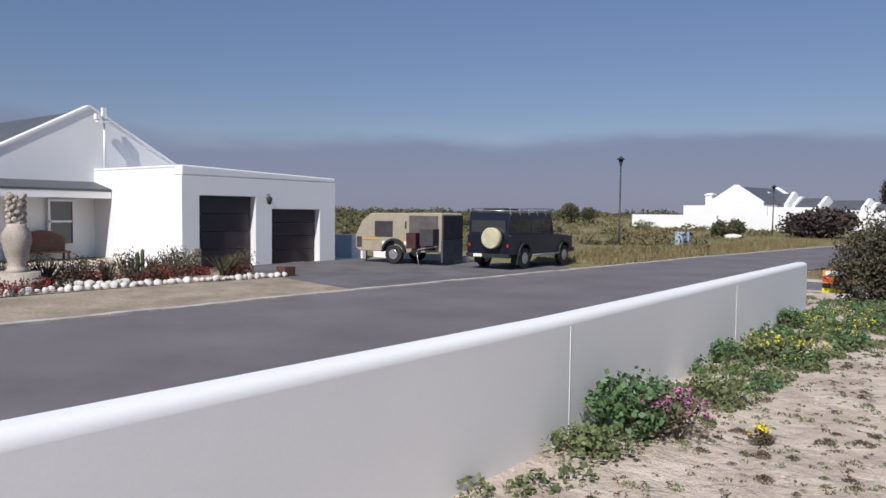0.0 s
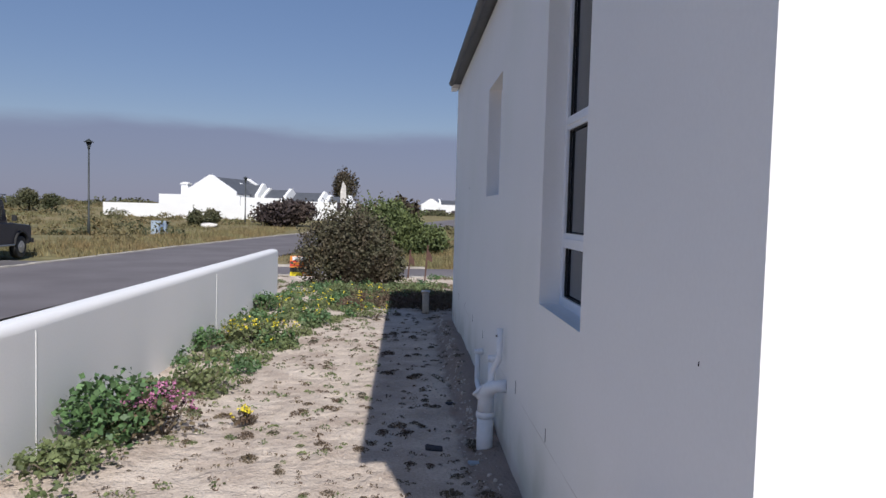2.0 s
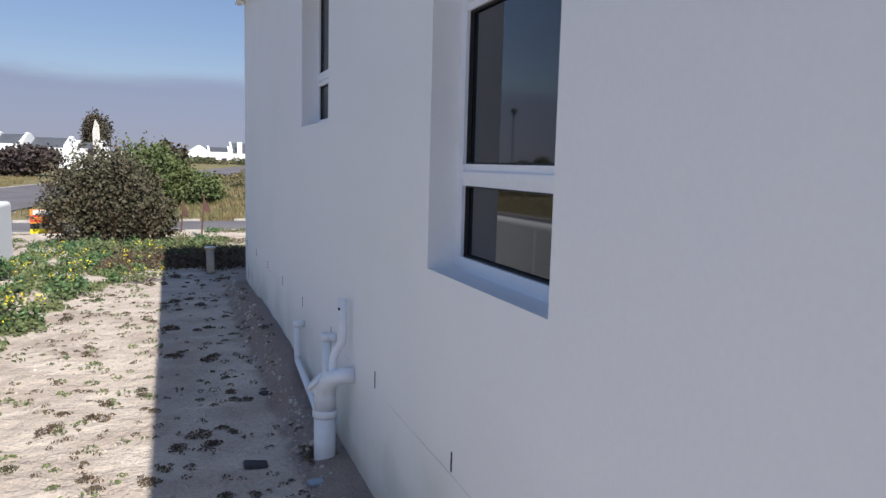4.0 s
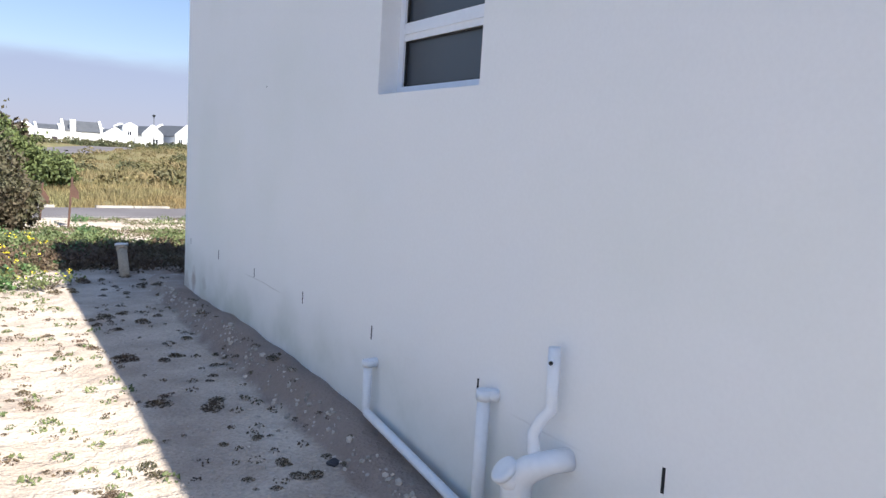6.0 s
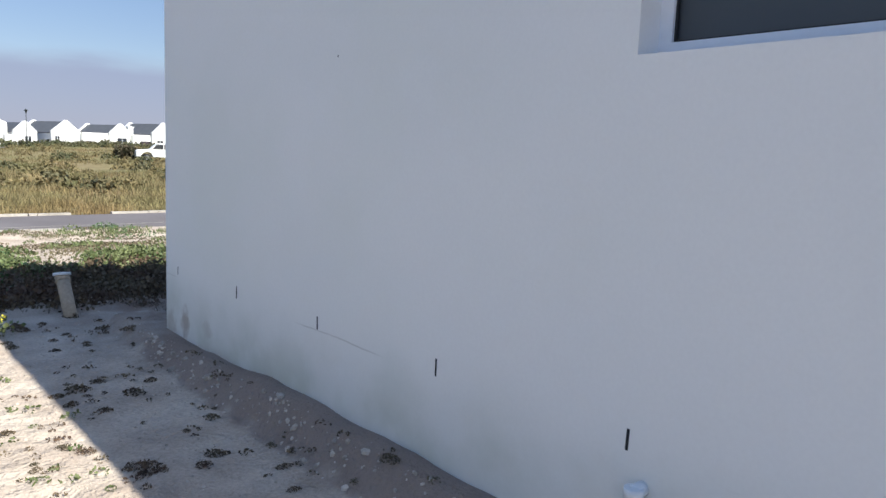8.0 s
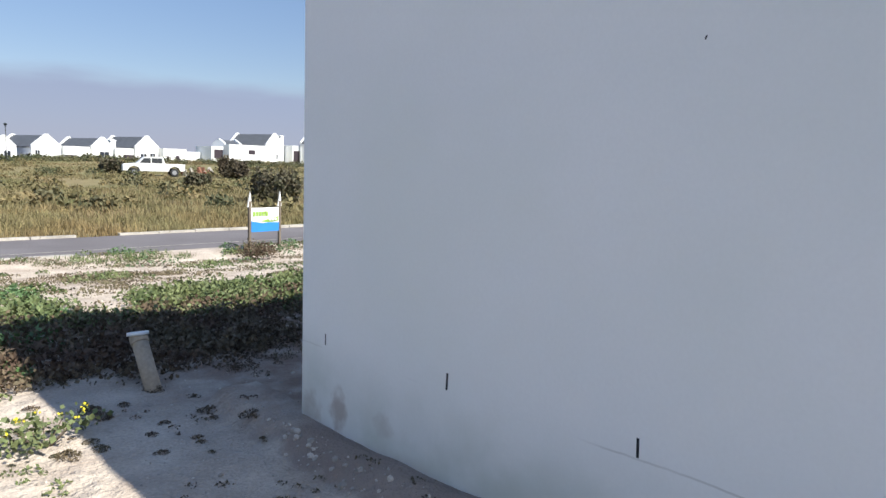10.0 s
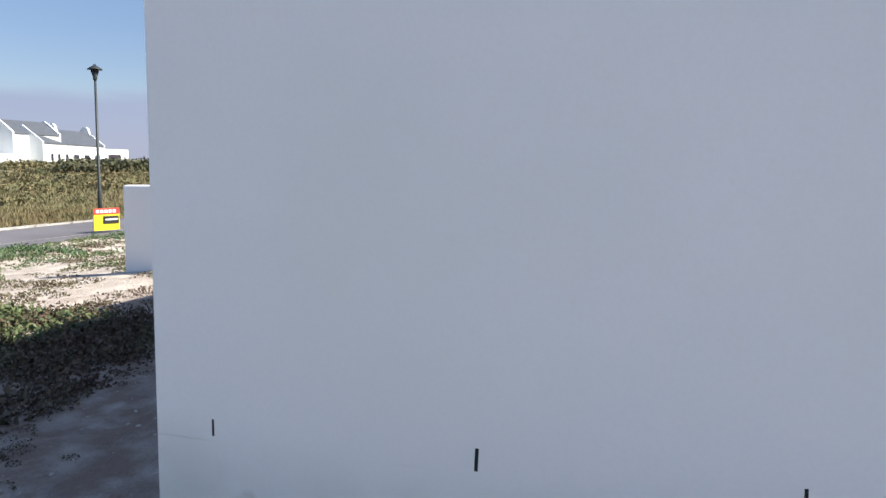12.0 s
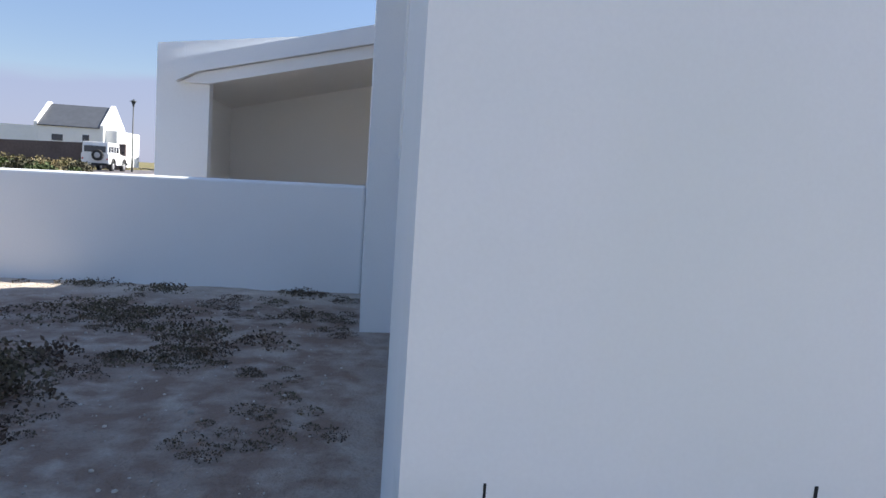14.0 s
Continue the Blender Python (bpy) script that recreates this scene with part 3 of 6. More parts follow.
drive_rows = [((-20.2 if y < 24 else -17.5, y + 0.5 * (y < 14), -0.405), (along(ROAD_FAR, y) - 0.2, y, -0.40)) for y in (13.4, 16.5, 19.5, 22.3, 24.5)]
strip("driveway", drive_rows, paving, "dark grey paved driveway before a double garage", "driveway")
bm = bmesh.new()
for y in np.arange(13.5, 24.0, 0.5):
    x = along(ROAD_FAR, y + 0.25)
    box(bm, x - 0.40, x - 0.22, y, y + 0.47, -0.42, -0.385)
structure("trim", bm, kerb_mat, "pale edging bricks of the driveway", "paving")
gravel = material("gravel_verge", (0.30, 0.24, 0.17), 0.95, var=0.2, scale=1.2, fine=14, bump=0.8, dist=0.03, second=(0.36, 0.29, 0.21))
strip("verge", [((-16.3, -6, -0.39), (-12.62, -6, -0.40)), ((-16.3, 5, -0.39), (-12.33, 5, -0.40)), ((-16.2, 11.5, -0.39), (-11.9, 11.5, -0.40)), ((-15.7, 14.2, -0.39), (-11.8, 13.35, -0.40))], gravel, "tan gravel verge beside the street", "verge")

# ---- house over the street ----
GX = -20.2
bm = bmesh.new()
wall_with_holes(bm, "x", GX - 0.4, GX, 13.9, 20.85, -0.5, 2.70, [(14.55, 16.89, -0.5, 2.06), (17.62, 20.02, -0.5, 1.63)])
box(bm, -27, GX - 0.4, 13.9, 14.15, -0.5, 2.95)
box(bm, -26, GX - 0.4, 20.6, 20.85, -0.5, 2.70)
box(bm, -26, -25.7, 14.15, 20.5, -0.5, 2.70)
box(bm, -27, GX - 0.4, 14.15, 20.5, 2.55, 2.65)
bmesh.ops.remove_doubles(bm, verts=bm.verts, dist=0.0005)
structure("wall_garage", bm, plaster, "white plastered garage with a flat rounded parapet", "wall")
bm = bmesh.new()
prism(bm, [(13.895, 2.70), (13.895, 3.04), (20.855, 2.87), (20.855, 2.70)], 0, -20.62, -20.195)
box(bm, -26.98, -20.62, 13.895, 14.2, 2.95, 3.04)
bmesh.ops.recalc_face_normals(bm, faces=bm.faces)
bevel(bm, 0.045, 3)
structure("trim", bm, plaster, "rounded white coping of the garage", "coping")
for y0, y1, z1 in ((14.55, 16.89, 2.06), (17.62, 20.02, 1.63)):
    door = tagged(new("door_1"), "closed dark garage door with flat panels", "garage door", "", "structure")
    for k in range(4):
        bm = bmesh.new()
        h = (z1 + 0.42) / 4
        box(bm, GX - 0.34, GX - 0.30, y0, y1, -0.42 + k * h + 0.008, -0.42 + (k + 1) * h - 0.008)
        part("panel", bm, garage_mat, door)
wl = thing("wall_lamp", "dark lantern on a bracket between the garage doors", "lamp")
bm = bmesh.new()
tube(bm, [(GX + 0.01, 17.36, 2.12), (GX + 0.16, 17.36, 2.16), (GX + 0.18, 17.36, 2.06)], 0.015, 8)
part("bracket", bm, black, wl)
bm = bmesh.new()
tube(bm, [(GX + 0.18, 17.36, 2.10), (GX + 0.18, 17.36, 2.02), (GX + 0.18, 17.36, 1.82), (GX + 0.18, 17.36, 1.78)], [0.02, 0.11, 0.07, 0.02], 6)
part("lantern", bm, black, wl)

# gabled main house behind
HX = -25.8
bm = bmesh.new()
prism(bm, [(8.0, -0.5), (18.6, -0.5), (18.6, 2.6), (13.75, 5.28), (8.0, 2.1)], 0, HX - 0.35, HX)
structure("wall_gable", bm, plaster, "tall white plastered gable", "wall")
bm = bmesh.new()
prism(bm, [(8.0, 2.1), (13.75, 5.28), (13.75, 5.38), (8.0, 2.2)], 0, HX - 0.40, HX + 0.05)
prism(bm, [(13.75, 5.28), (18.6, 2.6), (18.6, 2.70), (13.75, 5.38)], 0, HX - 0.40, HX + 0.05)
structure("trim", bm, plaster, "raised white coping on the gable", "coping")
bm = bmesh.new()
prism(bm, [(7.7, 1.9), (13.7, 5.2), (18.8, 2.3), (18.8, 2.2), (13.7, 5.05), (7.7, 1.8)], 0, -37, HX - 0.35)
structure("roof", bm, roof_mat, "dark grey pitched roof", "roof")
bm = bmesh.new()
box(bm, -33, -27.4, 0.0, 8.6, -0.5, 2.3)
box(bm, -32, -31.6, 7.0, 11.2, 3.2, 5.4)
structure("wall", bm, plaster, "white plastered side wing", "wall")
bm = bmesh.new()
prism(bm, [(-25.79, 2.55), (-24.55, 2.26), (-24.55, 2.18), (-25.79, 2.47)], 1, 4.0, 13.88)
structure("roof_porch", bm, roof_mat, "grey sheet porch roof", "roof")
bm = bmesh.new()
box(bm, -24.68, -24.56, 4.0, 13.88, 1.93, 2.17)
structure("trim", bm, plaster, "white fascia beam of the porch", "beam")
for y in (5.0, 9.4):
    bm = bmesh.new()
    box(bm, -24.75, -24.5, y, y + 0.25, -0.5, 1.93)
    structure("column", bm, plaster, "white square porch column", "column")
bm = bmesh.new()
box(bm, -25.79, -25.72, 12.2, 13.05, 0.3, 1.85)
structure("window_3", bm, dark_glass, "porch window", "window")
wframe = bmesh.new()
for a, b, c, d in ((12.15, 13.1, 1.80, 1.9), (12.15, 13.1, 1.05, 1.12), (12.15, 12.23, 0.3, 1.8), (13.02, 13.1, 0.3, 1.8)):
    box(wframe, -25.72, -25.66, a, b, c, d)
structure("window_frame", wframe, upvc, "white frame of the porch window", "window")
bench_mat = material("bench_wood_dark", (0.10, 0.05, 0.035), 0.7, var=0.2)
bench = thing("garden_bench", "dark wooden bench with an arched back in the porch", "bench")
bm = bmesh.new()
box(bm, -25.4, -24.95, 11.0, 12.6, 0.0, 0.06)
part("seat", bm, bench_mat, bench)
bm = bmesh.new()
arc = [(11.0, 0.06)] + [(11.0 + 1.6 * k / 10, 0.5 + 0.3 * math.sin(math.pi * k / 10)) for k in range(11)] + [(12.6, 0.06)]
prism(bm, arc, 0, -25.45, -25.40)
part("backrest", bm, bench_mat, bench)
for x, y in ((-25.38, 11.05), (-25.38, 12.5), (-25.02, 11.05), (-25.02, 12.5)):
    bm = bmesh.new()
    box(bm, x, x + 0.06, y, y + 0.06, -0.43, 0.0)
    part("leg", bm, bench_mat, bench)

antenna = thing("antenna_mast", "white mast with brackets standing on the garage roof", "mast")
bm = bmesh.new()
tube(bm, [(-25.5, 14.15, 2.84), (-25.5, 14.15, 4.9)], 0.05, 10)
part("pole", bm, plaster_far, antenna)
for q in ((-25.62, -25.38, 13.85, 14.3, 4.75, 4.81), (-25.57, -25.43, 14.05, 14.2, 4.90, 5.3), (-25.6, -25.4, 13.8, 13.98, 4.85, 5.05)):
    bm = bmesh.new()
    box(bm, *q)
    part("bracket", bm, plaster_far, antenna)

concrete = material("urn_concrete", (0.40, 0.35, 0.29), 0.9, var=0.15, scale=3, fine=25, bump=0.4)
urn = thing("garden_urn", "large pale concrete urn on a round base in the garden bed", "urn")
ux, uy = -17.5, 7.72
bm = bmesh.new()
tube(bm, [(ux, uy, z) for z in (-0.4, -0.1, -0.08, 0.06)], [0.62, 0.62, 0.5, 0.5], 24)
part("base", bm, concrete, urn)
bm = bmesh.new()
tube(bm, [(ux, uy, z) for z in (0.06, 0.14, 0.22, 0.5, 0.8, 1.0, 1.12, 1.2)], [0.3, 0.2, 0.18, 0.26, 0.33, 0.30, 0.22, 0.2], 24)
part("bowl", bm, concrete, urn)
bm = bmesh.new()
for k in range(34):
    a = k * 2.4
    bmesh.ops.create_icosphere(bm, subdivisions=1, radius=0.075, matrix=pose(ux + 0.14 * math.cos(a), uy + 0.17 * math.sin(a), 1.20 + 0.021 * k, 20 * k, 10 * k, 0))
part("shell_finial", bm, concrete, urn)

stone_white = material("stone_white", (0.62, 0.59, 0.54), 0.9, var=0.12, scale=3, fine=20, bump=0.5)


def stone_mesh(seed, mat):
    r = random.Random(seed)
    bm = bmesh.new()
    bmesh.ops.create_icosphere(bm, subdivisions=2, radius=0.5)
    for v in bm.verts:
        v.co *= 1 + 0.35 * noise.noise(v.co * 2.2 + Vector((seed, r.random(), 0)))
        v.co.z *= 0.75
    for f in bm.faces:
        f.smooth = True
    return finish(bm, mat)


stone_meshes = [stone_mesh(k, stone_white) for k in range(4)]
rnd = random.Random(11)
y = 3.0
n_st = 0
while y < 14.6:
    x = float(np.interp(y, [3, 7, 11.5, 14.6], [-16.7, -16.6, -16.35, -15.9]))
    s = rnd.uniform(0.13, 0.26)
    o = tagged(new("edging_stone", stone_meshes[n_st % 4]), "rounded whitewashed stone edging the garden bed", "stone", "stones edging the garden bed")
    o.matrix_basis = pose(x + rnd.uniform(-0.05, 0.05), y, -0.34, rnd.uniform(0, 360), rnd.uniform(-20, 20), rnd.uniform(0, 360)) @ Matrix.Diagonal((s, s * 1.1, s, 1))
    y += s * 1.02
    n_st += 1
for k in range(14):
    s = rnd.uniform(0.15, 0.28)
    o = tagged(new("edging_stone", stone_meshes[k % 4]), "rounded whitewashed stone around the urn in the bed", "stone", "stones around the urn")
    o.matrix_basis = pose(-16.9 - 0.25 * math.sin(k * 0.4), 7.1 + k * 0.22, -0.28, 0, 0, rnd.uniform(0, 360)) @ Matrix.Diagonal((s, s, s, 1))
strip("garden_bed", [((-20.2, 2, -0.40), (-16.55, 2, -0.38)), ((-20.2, 13.9, -0.40), (-16.1, 13.9, -0.38)), ((-18.6, 14.8, -0.40), (-16.0, 14.7, -0.38))], gravel, "brown soil of a planted bed", "garden bed")
bm = bmesh.new()
box(bm, -16.3, -15.9, 14.55, 14.95, -0.4, -0.12)
bevel(bm, 0.03, 1)
tagged(part("planter_box", bm, bench_mat), "small dark block at the end of the bed", "planter")
bm = bmesh.new()
box(bm, -19.95, -19.75, 14.05, 14.3, -0.4, 0.3)
bevel(bm, 0.03, 1)
tagged(part("meter_box", bm, concrete), "grey box beside the garage corner", "box")

# low walls by the driveway
bluegrey = material("paint_blue_grey", (0.33, 0.40, 0.47), 0.8, var=0.08)
bm = bmesh.new()
box(bm, -24.4, -21.25, 22.9, 23.1, -0.5, 0.55)
structure("wall_low", bm, bluegrey, "low blue-grey painted wall beside the driveway", "wall")
bm = bmesh.new()
box(bm, -21.25, -20.6, 22.9, 23.1, -0.5, 0.56)
box(bm, -20.6, -15.6, 23.6, 23.8, -0.5, -0.15)
structure("wall_low", bm, plaster, "low white wall behind the trailer", "wall")

# ---- vehicles ----
car_blue = material("car_paint_navy", (0.007, 0.008, 0.018), 0.3, var=0.1, fine=5, bump=0, spec=0.6)
car_white = material("car_paint_white", (0.75, 0.75, 0.74), 0.35, var=0.03, fine=5, bump=0)
trailer_tan = material("trailer_tan", (0.36, 0.31, 0.23), 0.5, var=0.06, fine=8, bump=0)
cover_tan = material("canvas_cover", (0.50, 0.46, 0.30), 0.85, var=0.12, fine=30)
orange = material("orange_stripe", (0.65, 0.30, 0.03), 0.6, var=0.05)
steel = material("steel_grey", (0.45, 0.45, 0.46), 0.35, metal=0.7, var=0.1)
red_lens = material("red_lens", (0.5, 0.02, 0.02), 0.3, bump=0)
plate_yellow = material("number_plate", (0.75, 0.72, 0.6), 0.5, bump=0)
car_glass = glass_material("car_glass", (0.035, 0.04, 0.045))
dark_canvas = material("canvas_dark", (0.05, 0.045, 0.05), 0.9, var=0.2)
bluegrey_dark = material("canvas_blue_grey", (0.07, 0.08, 0.10), 0.9, var=0.2)


def disc(bm, c, r, half, seg=20, axis="x"):
    v = Vector((half, 0, 0)) if axis == "x" else Vector((0, half, 0))
    c = Vector(c)
    tube(bm, [c - v, c - v * 0.8, c + v * 0.8, c + v], [r * 0.9, r, r, r * 0.9], seg)


def wheel(parent, c, r, w, axis="x"):
    bm = bmesh.new()
    disc(bm, c, r, w / 2, 22, axis)
    wh = part("tyre", bm, black, parent)
    bm = bmesh.new()
    disc(bm, c, r * 0.56, w / 2 + 0.012, 16, axis)
    part("rim", bm, steel, wh)
    bm = bmesh.new()
    disc(bm, c, r * 0.2, w / 2 + 0.03, 10, axis)
    part("hub", bm, steel, wh)


def off_roader(name, label, paint, L=4.6, W=1.79, roof=2.0, rack=True, cover=cover_tan):
    """Boxy estate car; nose along +y, tail at y = 0, standing at z = 0."""
    car = thing(name, label, "car")
    h = W / 2
    bm = bmesh.new()
    side = [(0.0, 0.55), (0.0, 1.22), (L - 1.35, 1.22), (L - 0.12, 1.12), (L, 1.02), (L, 0.55), (L - 0.38, 0.50), (L - 0.45, 0.80), (L - 0.75, 0.93), (L - 1.05, 0.80), (L - 1.15, 0.50), (1.42, 0.50), (1.30, 0.80), (1.0, 0.93), (0.70, 0.80), (0.62, 0.50)]
    prism(bm, side, 0, -h, h)
    bmesh.ops.recalc_face_normals(bm, faces=bm.faces)
    bevel(bm, 0.03, 2)
    body = part("body", bm, paint, car)
    bm = bmesh.new()
    y2 = L - 1.75
    prism(bm, [(0.0, 1.2), (0.02, 1.62), (0.08, roof), (y2 - 0.12, roof), (y2 + 0.02, roof - 0.05), (y2 + 0.30, 1.2)], 0, -h + 0.07, h - 0.07)
    bmesh.ops.recalc_face_normals(bm, faces=bm.faces)
    bevel(bm, 0.03, 2)
    part("cabin", bm, paint, car)
    n = 4 if L > 4 else 2
    for sx in (-1, 1):
        x0, x1 = sorted((sx * (h - 0.072), sx * (h - 0.064)))
        for k in range(n):
            bm = bmesh.new()
            a = 0.15 + k * (y2 - 0.15) / n
            box(bm, x0, x1, a, a + (y2 - 0.15) / n - 0.09, 1.32, 1.74)
            part("side_window", bm, car_glass, car)
        x0, x1 = sorted((sx * (h - 0.02), sx * (h + 0.06)))
        for yc in (1.0, L - 0.75):
            bm = bmesh.new()
            arc = [(yc + 0.47 * math.cos(a), 0.48 + 0.47 * math.sin(a)) for a in np.linspace(0, math.pi, 9)]
            arc += [(yc + 0.41 * math.cos(a), 0.48 + 0.41 * math.sin(a)) for a in np.linspace(math.pi, 0, 9)]
            prism(bm, arc, 0, x0, x1)
            part("wheel_arch", bm, black, car)
        bm = bmesh.new()
        tube(bm, [(sx * (h + 0.05), 1.5, 0.48), (sx * (h + 0.05), L - 1.3, 0.48)], 0.035, 8)
        part("side_step", bm, steel, car)
        bm = bmesh.new()
        box(bm, *sorted((sx * (h - 0.15), sx * (h - 0.07))), -0.02, 0.0, 0.80, 0.90)
        part("tail_light", bm, red_lens, car)
        bm = bmesh.new()
        disc(bm, (sx * (h - 0.25), L + 0.01, 0.92), 0.10, 0.03, 12, "y")
        part("headlight", bm, plate_yellow, car)
        bm = bmesh.new()
        box(bm, *sorted((sx * (h - 0.28), sx * (h + 0.02))), 0.52, 0.54, 0.18, 0.55)
        part("mud_flap", bm, black, car)
        for yc in (1.0, L - 0.75):
            wheel(car, (sx * (h - 0.1), yc, 0.385), 0.385, 0.24)
        bm = bmesh.new()
        box(bm, *sorted((sx * (h + 0.02), sx * (h + 0.18))), y2 + 0.35, y2 + 0.38, 1.28, 1.48)
        part("mirror", bm, black, car)
    bm = bmesh.new()
    box(bm, -h + 0.2, h - 0.2, -0.012, 0.0, 1.30, 1.72)
    part("rear_window", bm, car_glass, car)
    bm = bmesh.new()
    box(bm, -h + 0.02, h - 0.02, -0.10, 0.06, 0.42, 0.56)
    part("bumper", bm, black, car)
    bm = bmesh.new()
    box(bm, -h - 0.02, h + 0.02, L - 0.02, L + 0.13, 0.50, 0.66)
    part("bumper", bm, black, car)
    bm = bmesh.new()
    box(bm, -0.55, -0.2, -0.125, -0.105, 0.44, 0.55)
    part("number_plate", bm, plate_yellow, car)
    bm = bmesh.new()
    disc(bm, (0.22, -0.15, 1.10), 0.37, 0.12, 26, "y")
    sp = part("spare_wheel", bm, cover if cover else black, car)
    if not cover:
        bm = bmesh.new()
        disc(bm, (0.22, -0.17, 1.10), 0.2, 0.12, 16, "y")
        part("rim", bm, steel, sp)
    if rack:
        rk = bmesh.new()
        for sx in (-1, 1):
            for z in (roof + 0.06, roof + 0.15):
                tube(rk, [(sx * (h - 0.08), 0.05, z), (sx * (h - 0.08), y2 + 0.2, z)], 0.018, 8)
            for k in range(6):
                yy = 0.08 + k * (y2 + 0.05) / 5
                tube(rk, [(sx * (h - 0.03), yy, roof - 0.10), (sx * (h - 0.08), yy, roof + 0.06), (sx * (h - 0.08), yy, roof + 0.15)], 0.02, 8)
        for k in range(9):
            yy = 0.08 + k * (y2 + 0.05) / 8
            tube(rk, [(-h + 0.08, yy, roof + 0.06), (h - 0.08, yy, roof + 0.06)], 0.016, 8)
        part("roof_rack", rk, steel, car)
        bm = bmesh.new()
        box(bm, -0.5, 0.3, 0.5, 1.6, roof + 0.075, roof + 0.15)
        bevel(bm, 0.03, 2)
        part("roof_bag", bm, dark_canvas, car)
    return car


car = off_roader("off_road_car", "dark navy boxy off-road car with a roof rack", car_blue, 4.9)
car.matrix_basis = pose(-13.10, 21.35, -0.40, 0, 0, 1.5)
white_car = off_roader("off_road_car", "white boxy off-road car with a bare spare wheel on its tail", car_white, 4.3, rack=False, cover=None)
white_car.matrix_basis = pose(51.3, 28.6, ground_z(51, 28) + 0.02, 0, 0, -88)

# off-road caravan trailer, tail to the road
trailer = thing("camping_trailer", "tan off-road camping trailer with open side hatches and an orange stripe", "trailer")
TW = 0.88
bm = bmesh.new()
outline = [(-4.05, 0.55), (-4.05, 1.05), (-3.75, 1.62), (-3.35, 1.92), (-0.35, 1.96), (-0.25, 1.90), (-0.25, 0.50), (-1.75, 0.42), (-1.9, 0.8), (-2.25, 0.98), (-2.6, 0.8), (-2.75, 0.45), (-3.9, 0.45)]
outline_front = [(x, z) for x, z in outline]
prism(bm, outline_front, 1, -TW, TW)
bmesh.ops.recalc_face_normals(bm, faces=bm.faces)
bevel(bm, 0.03, 2)
part("body", bm, trailer_tan, trailer)
for x0, x1, z0, z1, mat_, nm in ((-3.15, -2.35, 1.02, 1.62, dark_canvas, "side_window"), (-1.62, -0.40, 0.95, 1.84, material("hatch_inside", (0.10, 0.09, 0.08), 0.8, var=0.2), "hatch_opening"), (-1.5, -0.5, 0.55, 0.95, material("kitchen_box", (0.07, 0.03, 0.025), 0.6, var=0.2), "kitchen_drawer"), (-3.98, -3.75, 0.60, 1.0, dark_canvas, "locker")):
    bm = bmesh.new()
    box(bm, x0, x1, -TW - 0.02, -TW - 0.004, z0, z1)
    bevel(bm, 0.006, 1)
    part(nm, bm, mat_, trailer)
for x0, x1 in ((-3.72, -2.95), (-2.28, -1.65)):
    bm = bmesh.new()
    box(bm, x0, x1, -TW - 0.014, -TW - 0.004, 0.89, 0.94)
    part("stripe", bm, orange, trailer)
bm = bmesh.new()
box(bm, -2.28, -1.66, -TW - 0.012, -TW - 0.004, 0.5, 1.8)
door = part("door", bm, trailer_tan, trailer)
bm = bmesh.new()
box(bm, -1.80, -1.74, -TW - 0.03, -TW - 0.012, 1.35, 1.62)
part("handle", bm, black, door)
bm = bmesh.new()
arc = [(-2.25 + 0.52 * math.cos(a), 0.45 + 0.52 * math.sin(a)) for a in np.linspace(0, math.pi, 10)]
arc += [(-2.25 + 0.44 * math.cos(a), 0.45 + 0.44 * math.sin(a)) for a in np.linspace(math.pi, 0, 10)]
prism(bm, arc, 1, -TW - 0.16, -TW + 0.05)
part("mudguard", bm, black, trailer)
for x in (-2.75, -1.78):
    bm = bmesh.new()
    box(bm, x - 0.06, x + 0.06, -TW - 0.03, -TW - 0.004, 0.72, 0.86)
    part("corner_lamp", bm, pvc, trailer)
for s in (-1, 1):
    wheel(trailer, (-2.25, s * (TW + 0.02), 0.36), 0.36, 0.22, "y")
bm = bmesh.new()
box(bm, -1.5, -1.1, -TW - 0.45, -TW - 0.02, 0.62, 1.2)
bevel(bm, 0.05, 2)
part("side_bag", bm, material("bag_maroon", (0.06, 0.02, 0.025), 0.85), trailer)
bm = bmesh.new()
box(bm, -0.9, -0.35, -TW - 0.5, -TW - 0.03, 0.75, 1.35)
bevel(bm, 0.06, 2)
part("rear_bag", bm, dark_canvas, trailer)
# dark sheet added over the upper rear face to darken its tan
bm = bmesh.new()
box(bm, -0.245, -0.20, -TW + 0.04, TW - 0.04, 0.95, 1.86)
part("rear_dark_cover", bm, dark_canvas, trailer)
bm = bmesh.new()
box(bm, -0.245, -0.17, -TW - 0.05, TW - 0.1, 0.12, 0.93)
bevel(bm, 0.01, 1)
part("rear_apron", bm, bluegrey_dark, trailer)
bm = bmesh.new()
tube(bm, [(-1.6, -TW - 0.1, 0.42), (-0.9, -TW - 0.4, 0.62), (-0.3, -TW - 0.3, 0.72)], 0.03, 8)
tube(bm, [(-1.15, -TW - 0.3, 0.55), (-1.0, -TW - 0.35, 0.0)], 0.022, 8)
tube(bm, [(-0.3, 0.3, 0.5), (-0.2, 0.3, 0.0)], 0.03, 8)
part("support_leg", bm, steel, trailer)
bm = bmesh.new()
tube(bm, [(-4.0, 0.4, 0.5), (-4.55, 0.0, 0.48)], 0.035, 8)
tube(bm, [(-4.0, -0.4, 0.5), (-4.6, 0.0, 0.48)], 0.035, 8)
tube(bm, [(-4.1, 0.0, 0.55), (-4.1, 0.0, 0.0)], 0.03, 8)
part("drawbar", bm, black, trailer)
trailer.matrix_basis = pose(-15.1, 22.3, -0.40, 0, 0, 10)


